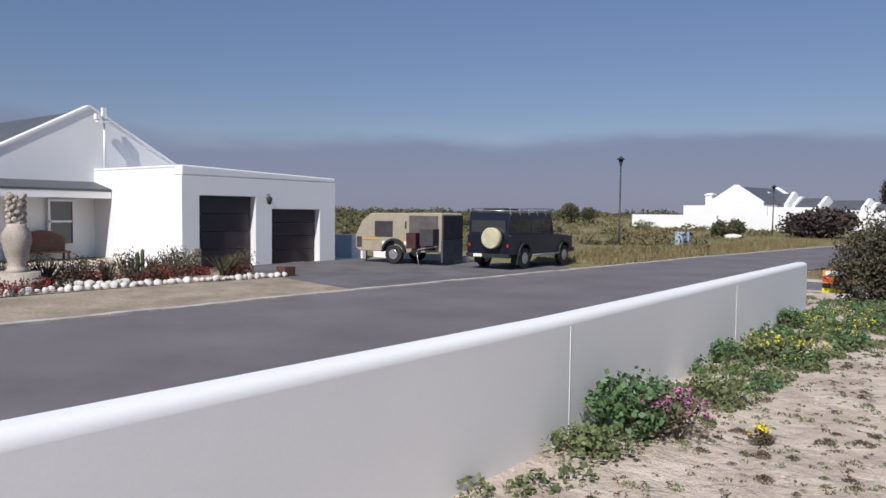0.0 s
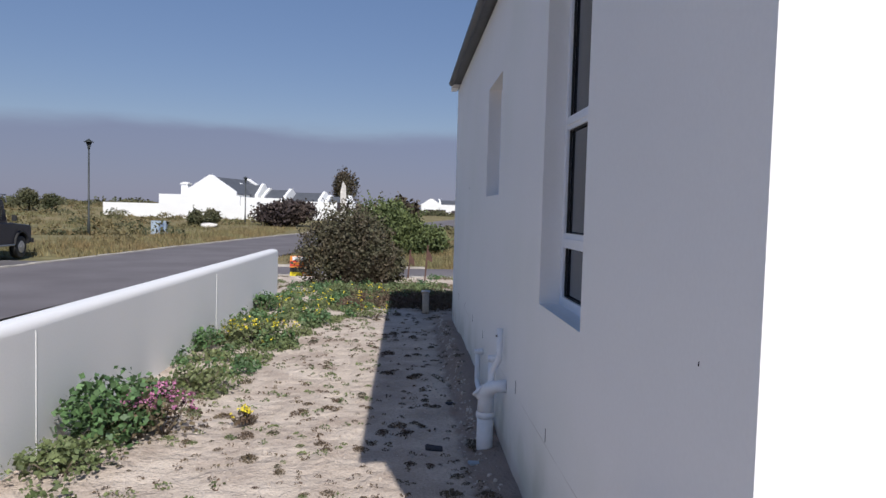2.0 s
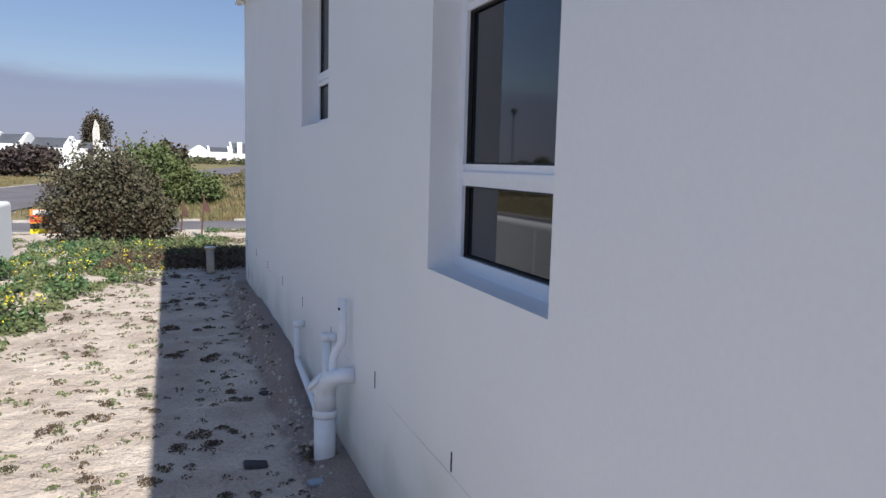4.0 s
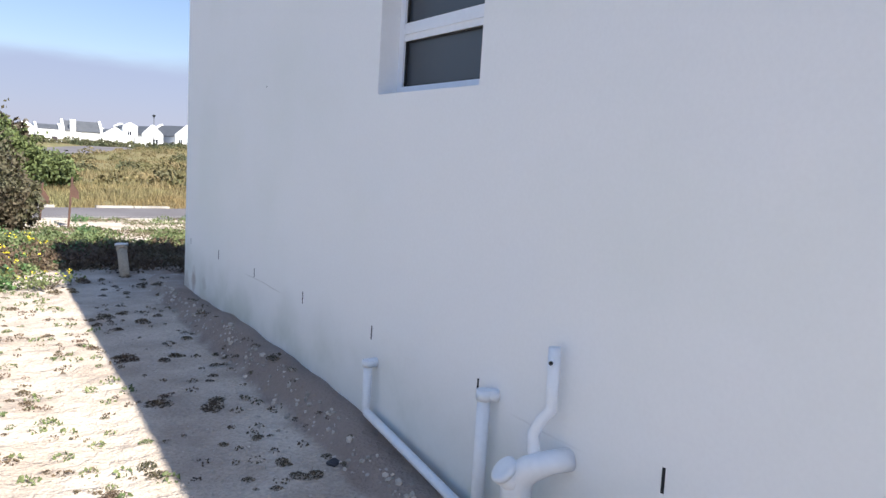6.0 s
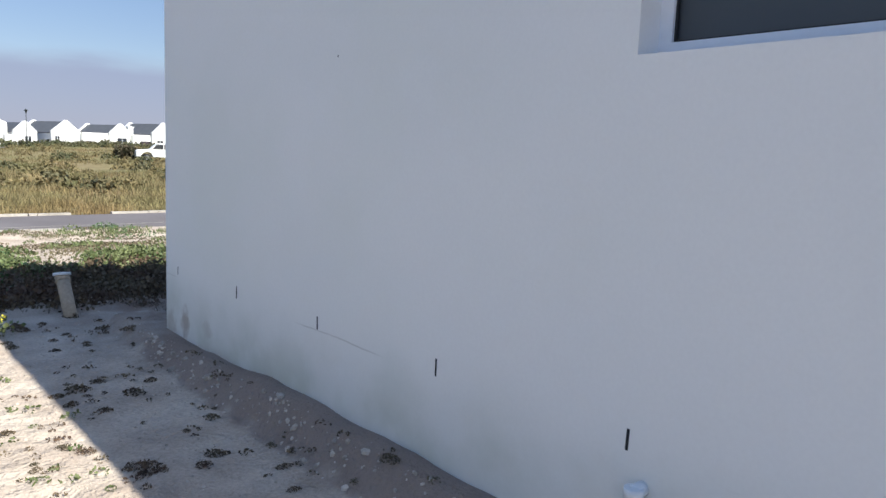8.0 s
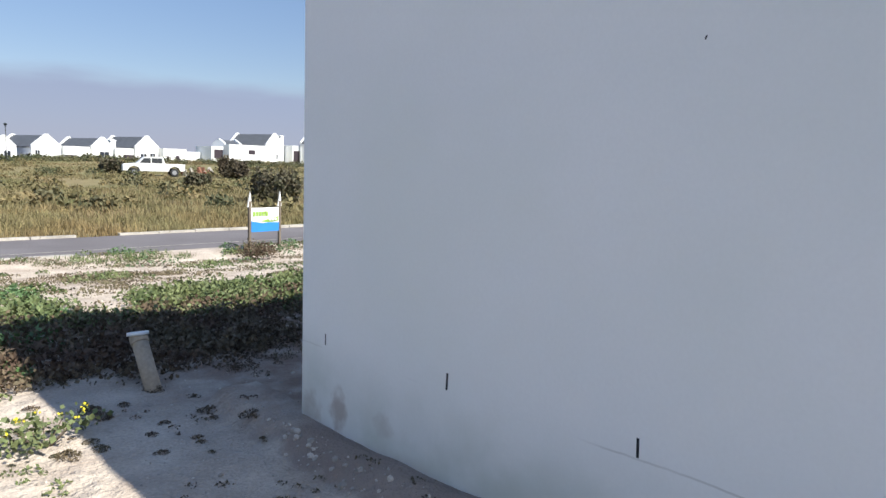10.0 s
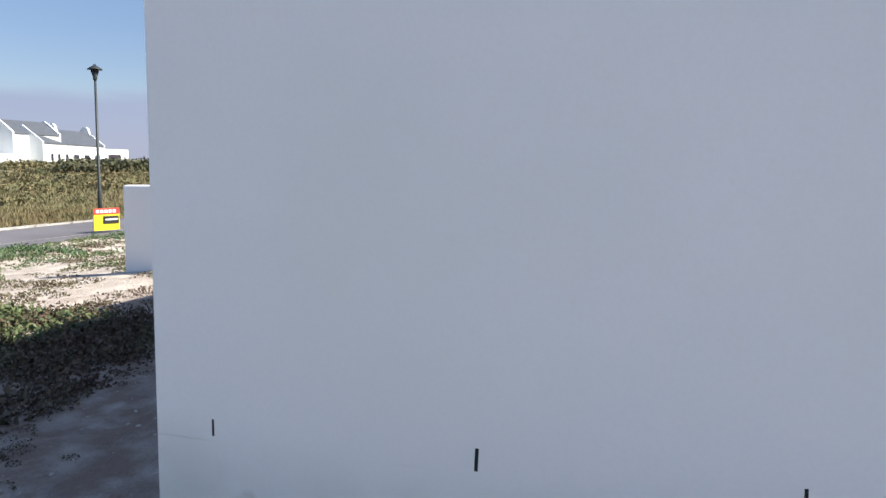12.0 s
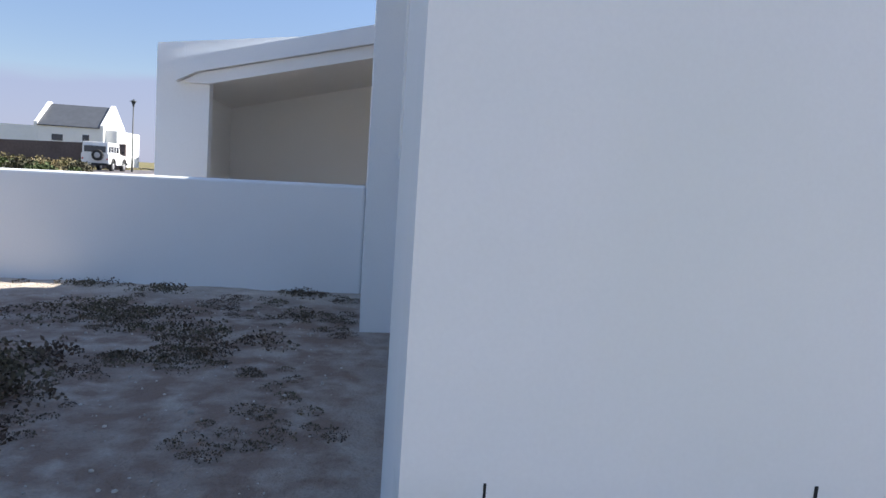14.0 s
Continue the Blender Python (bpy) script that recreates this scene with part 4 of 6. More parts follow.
# ---- street lamps ----
def street_lamp(x, y, z, top):
    lamp = thing("street_lamp", "black street lamp with a lantern on a slim pole", "street lamp", "street lamps")
    h = top - z
    bm = bmesh.new()
    tube(bm, [(0, 0, -0.3), (0, 0, 0.9), (0, 0, 0.95), (0, 0, h - 0.45)], [0.075, 0.07, 0.05, 0.038], 12)
    part("pole", bm, pole_mat, lamp)
    bm = bmesh.new()
    tube(bm, [(0, 0, h - 0.50), (0, 0, h - 0.44), (0, 0, h - 0.40), (0, 0, h - 0.14)], [0.05, 0.08, 0.07, 0.16], 6)
    part("lantern", bm, pole_mat, lamp)
    bm = bmesh.new()
    tube(bm, [(0, 0, h - 0.14), (0, 0, h - 0.12), (0, 0, h - 0.02), (0, 0, h + 0.05)], [0.27, 0.26, 0.08, 0.015], 6)
    part("hood", bm, pole_mat, lamp)
    lamp.matrix_basis = pose(x, y, z)


for x, y, z, top in ((-15.9, 39.2, -0.35, 4.83), (-13.4, 65.0, -0.2, 4.12), (-5.5, 92, 0.6, 5.0), (19.9, 26.6, -0.3, 4.80), (19.2, 105, 1.0, 5.3), (56, 27.6, 0.6, 5.9)):
    street_lamp(x, y, z, top)

# ---- far houses ----
win_dark = glass_material("far_window", (0.03, 0.035, 0.045), 0.1)


def far_house(x, y, rz, w, l, base, eave, ridge, windows=(), doors=(), side=(), chimney=None, label="white gabled house with a dark grey roof", step=False, roof=roof_mat):
    """Gable faces local -y, centred on x; the ridge runs to local +y. windows: (u, z, w, h) on the gable; side: (v, z, w, h) on the -x side."""
    h = thing("house", label, "house", at=(x, y, -0.55 if y > 112 and x < 71 else 0), rz=rz)
    bm = bmesh.new()
    a = w / 2
    lo = base - 1.2
    prism(bm, [(-a, lo), (a, lo), (a, eave), (0, ridge), (-a, eave)], 1, 0.3, l - 0.3)
    part("wall", bm, plaster_far, h)
    t = 0.28
    for y0, y1 in ((0, 0.3), (l - 0.3, l)):
        bm = bmesh.new()
        prof = [(-a - 0.05, lo), (a + 0.05, lo), (a + 0.05, eave + t)]
        if step:
            prof += [(a * 0.55, eave + (ridge - eave) * 0.45 + t), (a * 0.5, eave + (ridge - eave) * 0.75 + t), (a * 0.18, ridge + t + 0.1), (-a * 0.18, ridge + t + 0.1), (-a * 0.5, eave + (ridge - eave) * 0.75 + t), (-a * 0.55, eave + (ridge - eave) * 0.45 + t)]
        else:
            prof += [(0.16, ridge + t), (-0.16, ridge + t)]
        prof += [(-a - 0.05, eave + t)]
        prism(bm, prof, 1, y0, y1)
        part("gable", bm, plaster_far, h)
    bm = bmesh.new()
    d = 0.09
    for s in (-1, 1):
        prism(bm, [(s * (a + 0.12), eave - 0.05), (0, ridge), (0, ridge + d), (s * (a + 0.12), eave - 0.05 + d)], 1, 0.3, l - 0.3)
    part("roof", bm, roof, h)
    for u, z, ww, hh in windows:
        bm = bmesh.new()
        box(bm, u - ww / 2, u + ww / 2, -0.02, 0.02, z, z + hh)
        win = part("window", bm, win_dark, h)
        bm = bmesh.new()
        box(bm, u - 0.03, u + 0.03, -0.035, -0.02, z, z + hh)
        part("window_frame", bm, upvc, win)
    for u, z, ww, hh in doors:
        bm = bmesh.new()
        box(bm, u - ww / 2, u + ww / 2, -0.02, 0.02, z, z + hh)
        part("garage_door", bm, garage_mat, h)
    for v, z, ww, hh in side:
        bm = bmesh.new()
        box(bm, -a - 0.02, -a + 0.02, v - ww / 2, v + ww / 2, z, z + hh)
        part("window", bm, win_dark, h)
    if chimney:
        cx, cy, top = chimney
        bm = bmesh.new()
        box(bm, cx - 0.4, cx + 0.4, cy - 0.35, cy + 0.35, eave - 0.5, top - 0.25)
        box(bm, cx - 0.48, cx + 0.48, cy - 0.43, cy + 0.43, top - 0.25, top - 0.1)
        box(bm, cx - 0.3, cx + 0.3, cy - 0.25, cy + 0.25, top - 0.1, top)
        part("chimney", bm, plaster_far, h)
    return h


def flat_block(x, y, rz, w, l, base, top, openings=(), label="flat-roofed white plastered annex", mat=None):
    h = thing("annex", label, "building", at=(x, y, -0.55 if y > 112 and x < 71 else 0), rz=rz)
    bm = bmesh.new()
    box(bm, -w / 2, w / 2, 0, l, base - 1.2, top)
    bevel(bm, 0.05, 1)
    part("wall", bm, mat or plaster_far, h)
    for u, z, ww, hh in openings:
        bm = bmesh.new()
        box(bm, u - ww / 2, u + ww / 2, -0.02, 0.02, z, z + hh)
        part("garage_door", bm, garage_mat, h)
    return h


# row of houses beyond the northern field
far_house(4.85, 115, 0, 3.1, 6, 1.0, 2.8, 3.75, (), [(-0.25, 1.0, 1.2, 1.3), (1.15, 1.0, 0.5, 1.3)], label="small white house with dark garage doors")
flat_block(7.7, 114.6, 0, 3.2, 3, 1.0, 2.95, [(-1.1, 1.0, 1.1, 1.3), (0.7, 1.7, 0.7, 0.5)])
far_house(6.0, 117.2, -88, 3.6, 3.2, 1.0, 3.2, 3.75, label="white house with a low dark roof")


def long_house(x, y, rz, w, l, eave, ridge, base=1.0, openings=(), stacks=(), label="white house with a broad dark roof between gables"):
    """A far house whose long side faces the walk; openings: (v, z, w, h) on that side, stacks: (v, width, top)."""
    h = far_house(x, y, rz, w, l, base, eave, ridge, label=label)
    for v, z, ww, hh in openings:
        bm = bmesh.new()
        box(bm, w / 2 - 0.02, w / 2 + 0.03, v - ww / 2, v + ww / 2, z, z + hh)
        part("window", bm, win_dark, h)
    for v, ww, top in stacks:
        bm = bmesh.new()
        box(bm, w / 2 - 0.3, w / 2 + 0.25, v - ww / 2, v + ww / 2, base - 1.2, top)
        part("chimney", bm, plaster_far, h)
    return h


long_house(9.25, 117.4, -88, 4.4, 5.1, 3.1, 4.45, openings=[(3.5, 1.0, 1.4, 1.0), (1.9, 1.4, 0.4, 0.8)], stacks=[(1.3, 0.7, 4.65)])
far_house(16.0, 115, 6, 3.2, 8, 1.0, 2.75, 3.7)
far_house(18.1, 116, 4, 1.9, 6, 1.0, 4.1, 4.55, [(-0.1, 3.0, 0.5, 0.6)], label="narrow two-storey white house")
flat_block(19.5, 115, 2, 1.7, 4, 1.0, 2.85)
far_house(21.1, 115.5, 12, 2.9, 8, 1.0, 3.15, 4.45, [(0.35, 1.6, 0.8, 1.1)])
far_house(26.0, 115, 18, 4.1, 8, 1.2, 3.3, 4.85, [(-1.3, 1.7, 0.6, 1.2), (1.2, 1.7, 0.4, 0.6)])
flat_block(30.1, 114.9, 3, 4.2, 6, 1.2, 3.6, [(-1.1, 1.4, 1.4, 1.0), (1.0, 1.4, 1.4, 1.0)], "flat-roofed white double garage")
far_house(33.2, 115.2, 18, 3.4, 8, 1.2, 3.45, 4.8, [(0.2, 1.4, 1.5, 1.6)], chimney=(2.1, 1.0, 4.85))
flat_block(36.6, 115, 2, 3.6, 6, 1.2, 3.6, [(0.2, 1.5, 1.8, 1.2)])
far_house(39.4, 115.2, 18, 4.0, 8, 1.3, 3.7, 5.3, [(-0.7, 1.7, 1.0, 1.2), (0.9, 2.0, 0.9, 1.0)])
flat_block(43.2, 114.5, 4, 3.6, 6, 1.3, 3.8, [(0.4, 2.0, 0.6, 0.8), (-1.1, 2.1, 0.4, 0.6)])
flat_block(47.2, 118, 3, 4.0, 1, 1.3, 3.5, (), "low white plastered yard wall")
flat_block(50.3, 115, 4, 2.4, 5, 2.0, 4.5, [(0, 2.6, 1.5, 1.4)])
long_house(51.4, 117.4, -88, 3.8, 3.0, 4.8, 5.5, 2.0)
flat_block(54.9, 113.6, 4, 7.2, 4, 2.0, 4.85, [(0.4, 3.4, 1.2, 0.7)])
far_house(60.3, 115, 24, 4.6, 8, 2.0, 4.9, 6.8, [(0.5, 2.8, 0.5, 0.8)], chimney=(3.2, 1.4, 6.9))
flat_block(65.6, 114, 4, 5.6, 5, 2.0, 5.15, [(-1.6, 2.4, 2.0, 1.9), (1.2, 3.0, 0.5, 0.9)])

# the larger houses further east, beyond the bend
far_house(71.6, 105.0, 26, 6.0, 11, 1.0, 5.0, 7.2, side=[(3.5, 3.2, 0.7, 0.9), (6.4, 3.2, 0.7, 0.9)], step=True, label="white house with a curved gable and dark roof")
flat_block(68.6, 103.6, 2, 4.8, 4, 1.4, 4.75, [(0.4, 2.5, 0.9, 1.4)])
flat_block(75.4, 106.5, 0, 2.2, 3, 1.4, 4.2, [(0, 1.6, 1.4, 2.2)])
flat_block(81.5, 105.0, 0, 7.0, 5.5, 1.4, 4.9, [(-1.2, 1.9, 2.2, 1.9), (1.9, 1.9, 2.2, 1.9)], "flat-roofed white double garage block")
for x, y, top in ((79.5, 110.3, 7.85), (84.5, 108.5, 8.25), (87.5, 104.1, 8.3)):
    far_house(x, y, -92, 6.2, 9, 1.0, top - 2.1, top, [(-0.7, 5.0, 0.7, 0.9), (0.7, 5.0, 0.7, 0.9)] if x == 84.5 else (), label="white house with a shaded gable and dark roof")
flat_block(85.5, 99.6, -30, 5.0, 4, 1.2, 3.1, (), "low white plastered yard wall")
long_house(90.0, 102.0, -75, 6.4, 20, 4.9, 7.4, 1.1, openings=[(v, 2.2, w, 1.1) for v, w in ((2.6, 0.7), (4.6, 0.7), (7.0, 0.8), (10.0, 1.7), (13.5, 1.7), (17.2, 1.8))], label="long white house with rows of windows and a dark grey roof")
for v in (8.5, 19.5):
    bm = bmesh.new()
    prism(bm, [(-0.9, 7.0), (0.9, 7.0), (0.7, 7.9), (0.3, 8.4), (-0.3, 8.4), (-0.7, 7.9)], 1, -0.3, 0.3)
    stack = tagged(part("chimney_block", bm, plaster_far), "rounded white chimney on a dark grey roof", "chimney")
    stack.matrix_basis = pose(90.0, 102.0, 0, 0, 0, -75) @ pose(0, v, 0)
flat_block(113.5, 104.5, -20, 5.0, 5, 1.1, 4.6, [(-0.3, 2.4, 2.4, 1.2)])

# eastern house behind a brown wall
he = far_house(75.8, 35.4, 0, 6.2, 6.3, 0.6, 4.3, 6.45, label="white house with a broad grey roof between raised gables", side=[(1.6, 2.9, 0.6, 0.7), (4.2, 2.9, 1.0, 0.6)])
fl = flat_block(0, 0, 0, 12.8, 7, 0.6, 4.2, (), "long low white plastered wing")
fl.matrix_basis = pose(73.2, 40.7, 0, 0, 0, -90)
for u, z, w_, h_ in ((-0.6, 3.05, 0.6, 0.6), (1.7, 3.05, 0.9, 0.55)):
    bm = bmesh.new()
    box(bm, u - w_ / 2, u + w_ / 2, -0.03, 0.02, z, z + h_)
    part("window", bm, win_dark, fl)
bm = bmesh.new()
box(bm, -0.15, 0.15, -0.15, 0, 2.4, 4.3)
part("pilaster", bm, plaster_far, fl)
far_house(73.8, 49.5, -88, 4.3, 6, 0.6, 2.8, 3.95)
far_house(80, 29.3, -70, 5.0, 7, 0.6, 4.0, 5.0)
brown_wall = material("wall_brown_paint", (0.12, 0.09, 0.085), 0.85, var=0.12, scale=0.5, fine=6)
bm = bmesh.new()
prism(bm, [(30.0, -0.4), (44.2, -0.4), (44.2, 2.38), (30.0, 2.74)], 0, 62.0, 62.3)
structure("wall_yard", bm, brown_wall, "long dark brown yard wall before the white house", "wall")

# western estate behind its long wall
bm = bmesh.new()
prism(bm, [(-29.8, 75.0), (-11.0, 75.0), (-11.0, 75.3), (-29.8, 75.3)], 2, -0.6, 1.56)
prism(bm, [(-29.8, 75.3), (-29.5, 75.3), (-29.5, 95), (-29.8, 95)], 2, -0.6, 1.56)
structure("wall_estate", bm, plaster_far, "long cream boundary wall", "wall")
far_house(-20.2, 79, -14, 5.8, 9, 0.3, 2.75, 4.5, label="white house with a wide plain gable", chimney=(-3.3, 0.8, 3.95))
flat_block(-20.9, 77.5, 0, 8.4, 3, 0.3, 2.58)
flat_block(-14.6, 78.0, 0, 4.4, 4, 0.3, 2.45)
for x, y, l, eave, ridge in ((-15.3, 83.5, 3.0, 2.5, 3.85), (-12.1, 83.0, 2.8, 2.4, 3.35), (-8.4, 84.0, 4.2, 2.2, 3.15), (-5.6, 85.0, 2.6, 1.9, 2.8)):
    far_house(x, y, 80, 4.2, l, 0.3, eave, ridge, label="white house with a dark roof between steep gables")
flat_block(-7.6, 80, 0, 5.0, 4, 0.3, 2.2, [(1.5, 0.9, 1.3, 1.3)])
flat_block(-3.9, 84, 0, 4.0, 4, 0.3, 2.0, [(-0.6, 0.9, 1.0, 1.1)])

# ---- white pickup and rubble in the north field ----
pick = thing("pickup_truck", "white double-cab pickup parked in the field", "car")
bm = bmesh.new()
prism(bm, [(-2.6, 0.45), (-2.6, 0.98), (-2.45, 1.05), (-1.45, 1.12), (-0.85, 1.68), (0.65, 1.70), (0.85, 1.12), (2.5, 1.10), (2.5, 0.5), (2.1, 0.45), (1.95, 0.75), (1.6, 0.88), (1.25, 0.75), (1.1, 0.42), (-1.2, 0.42), (-1.35, 0.75), (-1.7, 0.88), (-2.05, 0.75), (-2.2, 0.45)], 1, -0.85, 0.85)
bmesh.ops.recalc_face_normals(bm, faces=bm.faces)
bevel(bm, 0.05, 2)
part("body", bm, car_white, pick)
for u0, u1 in ((-1.25, -0.35), (-0.27, 0.6)):
    for s in (-1, 1):
        bm = bmesh.new()
        prism(bm, [(u0 + (0.35 if u0 < -1 else 0), 1.58), (u1, 1.58), (u1, 1.15), (u0, 1.15)], 1, *sorted((s * 0.845, s * 0.862)))
        part("side_window", bm, car_glass, pick)
for u in (-1.7, 1.6):
    for s in (-1, 1):
        wheel(pick, (u, s * 0.76, 0.36), 0.36, 0.22, "y")
pick.matrix_basis = pose(23.8, 71.5, ground_z(23.8, 71.5) - 0.02, 0, 0, -14)
rubble_mat = material("rubble_red", (0.25, 0.11, 0.07), 0.9, var=0.3, scale=1.0, fine=8)
rubble = thing("rubble_heap", "heap of reddish building rubble beside the pickup", "rubble")
rnd = random.Random(21)
for k in range(3):
    for j in range(8):
        bm = bmesh.new()
        s = rnd.uniform(0.2, 0.45)
        bmesh.ops.create_cube(bm, size=s, matrix=pose(rnd.uniform(-1.6, 1.6), rnd.uniform(-0.6, 0.6), rnd.uniform(0.05, 0.5), rnd.uniform(0, 90), rnd.uniform(0, 90), rnd.uniform(0, 90)) @ Matrix.Diagonal((2.0, 1, 0.5, 1)))
        part("rubble_piece", bm, rubble_mat if k else kerb_mat, rubble)
rubble.matrix_basis = pose(28.6, 73, ground_z(28.6, 73))
bm = bmesh.new()
box(bm, -0.35, 0.35, -0.3, 0.3, 0, 1.1)
bevel(bm, 0.05, 1)
bin_ = part("water_tank", bm, material("tank_blue", (0.03, 0.10, 0.35), 0.5), None, "blue plastic tank beside the far house", "", "tank")
bin_.matrix_basis = pose(66.5, 104.5, ground_z(66.5, 104.5) + 0.3)

# ---- roadside things ----
box_th = thing("utility_box", "blue-grey electrical utility box on the verge", "utility box")
bm = bmesh.new()
box(bm, -0.42, 0.42, -0.22, 0.22, 0, 0.92)
bevel(bm, 0.03, 2)
part("body", bm, bluegrey, box_th)
bm = bmesh.new()
box(bm, 0.02, 0.36, -0.235, -0.22, 0.15, 0.8)
part("door", bm, material("paint_grey_blue_dark", (0.16, 0.22, 0.32), 0.7), box_th)
box_th.matrix_basis = pose(-13.7, 43.6, -0.36)
o = tagged(new("rock", stone_meshes[1]), "pale flat rock on the grassy verge", "rock")
o.matrix_basis = pose(-14.6, 57.5, -0.05) @ Matrix.Diagonal((1.3, 0.7, 0.6, 1))
o = tagged(new("rock", stone_meshes[2]), "pale rock beside the far field", "rock")
o.matrix_basis = pose(36.5, 27.5, 0.2) @ Matrix.Diagonal((0.7, 0.7, 0.6, 1))

paint = {k: material("sign_" + k, c, 0.5, var=0.04, bump=0) for k, c in dict(white=(0.78, 0.78, 0.76), blue=(0.03, 0.22, 0.62), green=(0.25, 0.42, 0.06), red=(0.62, 0.05, 0.04), yellow=(0.80, 0.66, 0.02), black=(0.02, 0.02, 0.02), orange=(0.75, 0.26, 0.04)).items()}
wood_post = material("sign_wood", (0.16, 0.13, 0.10), 0.9, var=0.2)


def sign(x, y, z, rz, w, h, clear, back, pieces, label, posts=True):
    """Board of w by h whose foot is at height clear; pieces: (colour, polygon in board units)."""
    s = thing("street_sign", label, "sign", at=(x, y, z), rz=rz)
    bm = bmesh.new()
    box(bm, -w / 2, w / 2, -0.012, 0.012, clear, clear + h)
    part("board", bm, paint[back], s)
    for k, (colour, pts) in enumerate(pieces):
        bm = bmesh.new()
        prism(bm, [(u * w - w / 2, clear + v * h) for u, v in pts], 1, -0.020 - 0.002 * k, -0.013)
        part("print", bm, paint[colour], s)
    if posts:
        for sx in (-1, 1):
            bm = bmesh.new()
            box(bm, sx * (w / 2 + 0.03) - 0.025, sx * (w / 2 + 0.03) + 0.025, -0.025, 0.025, -0.2, clear + h + 0.14)
            part("post", bm, wood_post, s)
            bm = bmesh.new()
            prism(bm, [(sx * (w / 2 + 0.03) - 0.06, clear + h + 0.02), (sx * (w / 2 + 0.03) + 0.05, clear + h + 0.02), (sx * (w / 2 + 0.03) + 0.01, clear + h + 0.34)], 1, -0.012, 0.012)
            part("pennant", bm, paint["white"], s)
    return s


def rect(a, b, c, d):
    return [(a, c), (b, c), (b, d), (a, d)]


bars = [("green", [(0.3, 0.44), (0.55, 0.50), (0.97, 0.62), (0.97, 0.42), (0.6, 0.38)]), ("blue", [(0, 0), (1, 0), (1, 0.36), (0.7, 0.38), (0.4, 0.36), (0, 0.46)])]
bars += [("green", rect(0.06 + 0.11 * k, 0.14 + 0.11 * k, 0.66, 0.84)) for k in range(5)] + [("white", rect(0.62 + 0.1 * k, 0.69 + 0.1 * k, 0.46, 0.56)) for k in range(3)]
sign(6.88, 20.6, -0.27, 12, 0.74, 0.50, 0.32, "white", bars, "weathered white, green and blue notice board on two posts")
flag3 = [("red", rect(0, 1, 0.72, 1.0))] + [("white", rect(0.08 + 0.16 * k, 0.2 + 0.16 * k, 0.79, 0.93)) for k in range(5)] + [("black", rect(0.35, 0.95, 0.3, 0.64)), ("white", rect(0.42, 0.9, 0.45, 0.52))]
sign(16.25, 23.2, -0.38, -12, 0.82, 0.62, 0.05, "yellow", flag3, "yellow sale board with a red top leaning by the side street", posts=False)
f1 = [("red", rect(0, 1, 0.5, 0.75)), ("black", rect(0, 1, 0.2, 0.42)), ("yellow", rect(0, 0.5, 0.0, 0.2)), ("white", rect(0.1, 0.7, 0.78, 0.97)), ("orange", rect(0.1, 0.9, 0.56, 0.68))]
sign(-1.75, 18.2, -0.28, 4, 0.58, 0.50, 0.18, "orange", f1, "small orange, red and black sale board on the verge", posts=False)
st = thing("marker_stake", "striped marker stake in the weeds beside the street", "stake")
bm = bmesh.new()
box(bm, -0.012, 0.012, -0.012, 0.012, -0.2, 0.62)
box(bm, 0.10, 0.124, -0.012, 0.012, -0.2, 0.55)
part("post", bm, wood_post, st)
bm = bmesh.new()
prism(bm, [(-0.05, 0.5), (0.05, 0.52), (0.03, 1.0), (-0.06, 0.98)], 1, -0.02, -0.013)
part("tape", bm, paint["white"], st)
st.matrix_basis = pose(9.6, 20.7, -0.35)
for x, y, h in ((1.35, 19.8, 1.0), (0.9, 20.9, 0.8)):
    st = thing("marker_stake", "rusty leaning marker stake in the sand by the street", "stake")
    bm = bmesh.new()
    box(bm, -0.02, 0.02, -0.02, 0.02, -0.2, h)
    part("post", bm, bench_mat, st)
    bm = bmesh.new()
    prism(bm, [(0.0, h - 0.1), (0.14, h - 0.3), (0.16, h - 0.45), (0.0, h - 0.4)], 1, -0.01, 0.01)
    part("flag", bm, bench_mat, st)
    st.matrix_basis = pose(x, y, -0.33, 0, 4, 0)

st = thing("street_post", "weathered pale street name post above a shrub", "sign post", at=(-0.87, 19.5, -0.35))
bm = bmesh.new()
tube(bm, [(0, 0, -0.2), (0, 0, 2.3)], 0.035, 8)
part("post", bm, plaster_far, st)
bm = bmesh.new()
prism(bm, [(-0.07, 1.75), (0.09, 1.78), (0.06, 2.55), (-0.02, 2.68), (-0.08, 2.4)], 1, -0.05, -0.035)
part("name_board", bm, stone_white, st)

# ---- plants ----


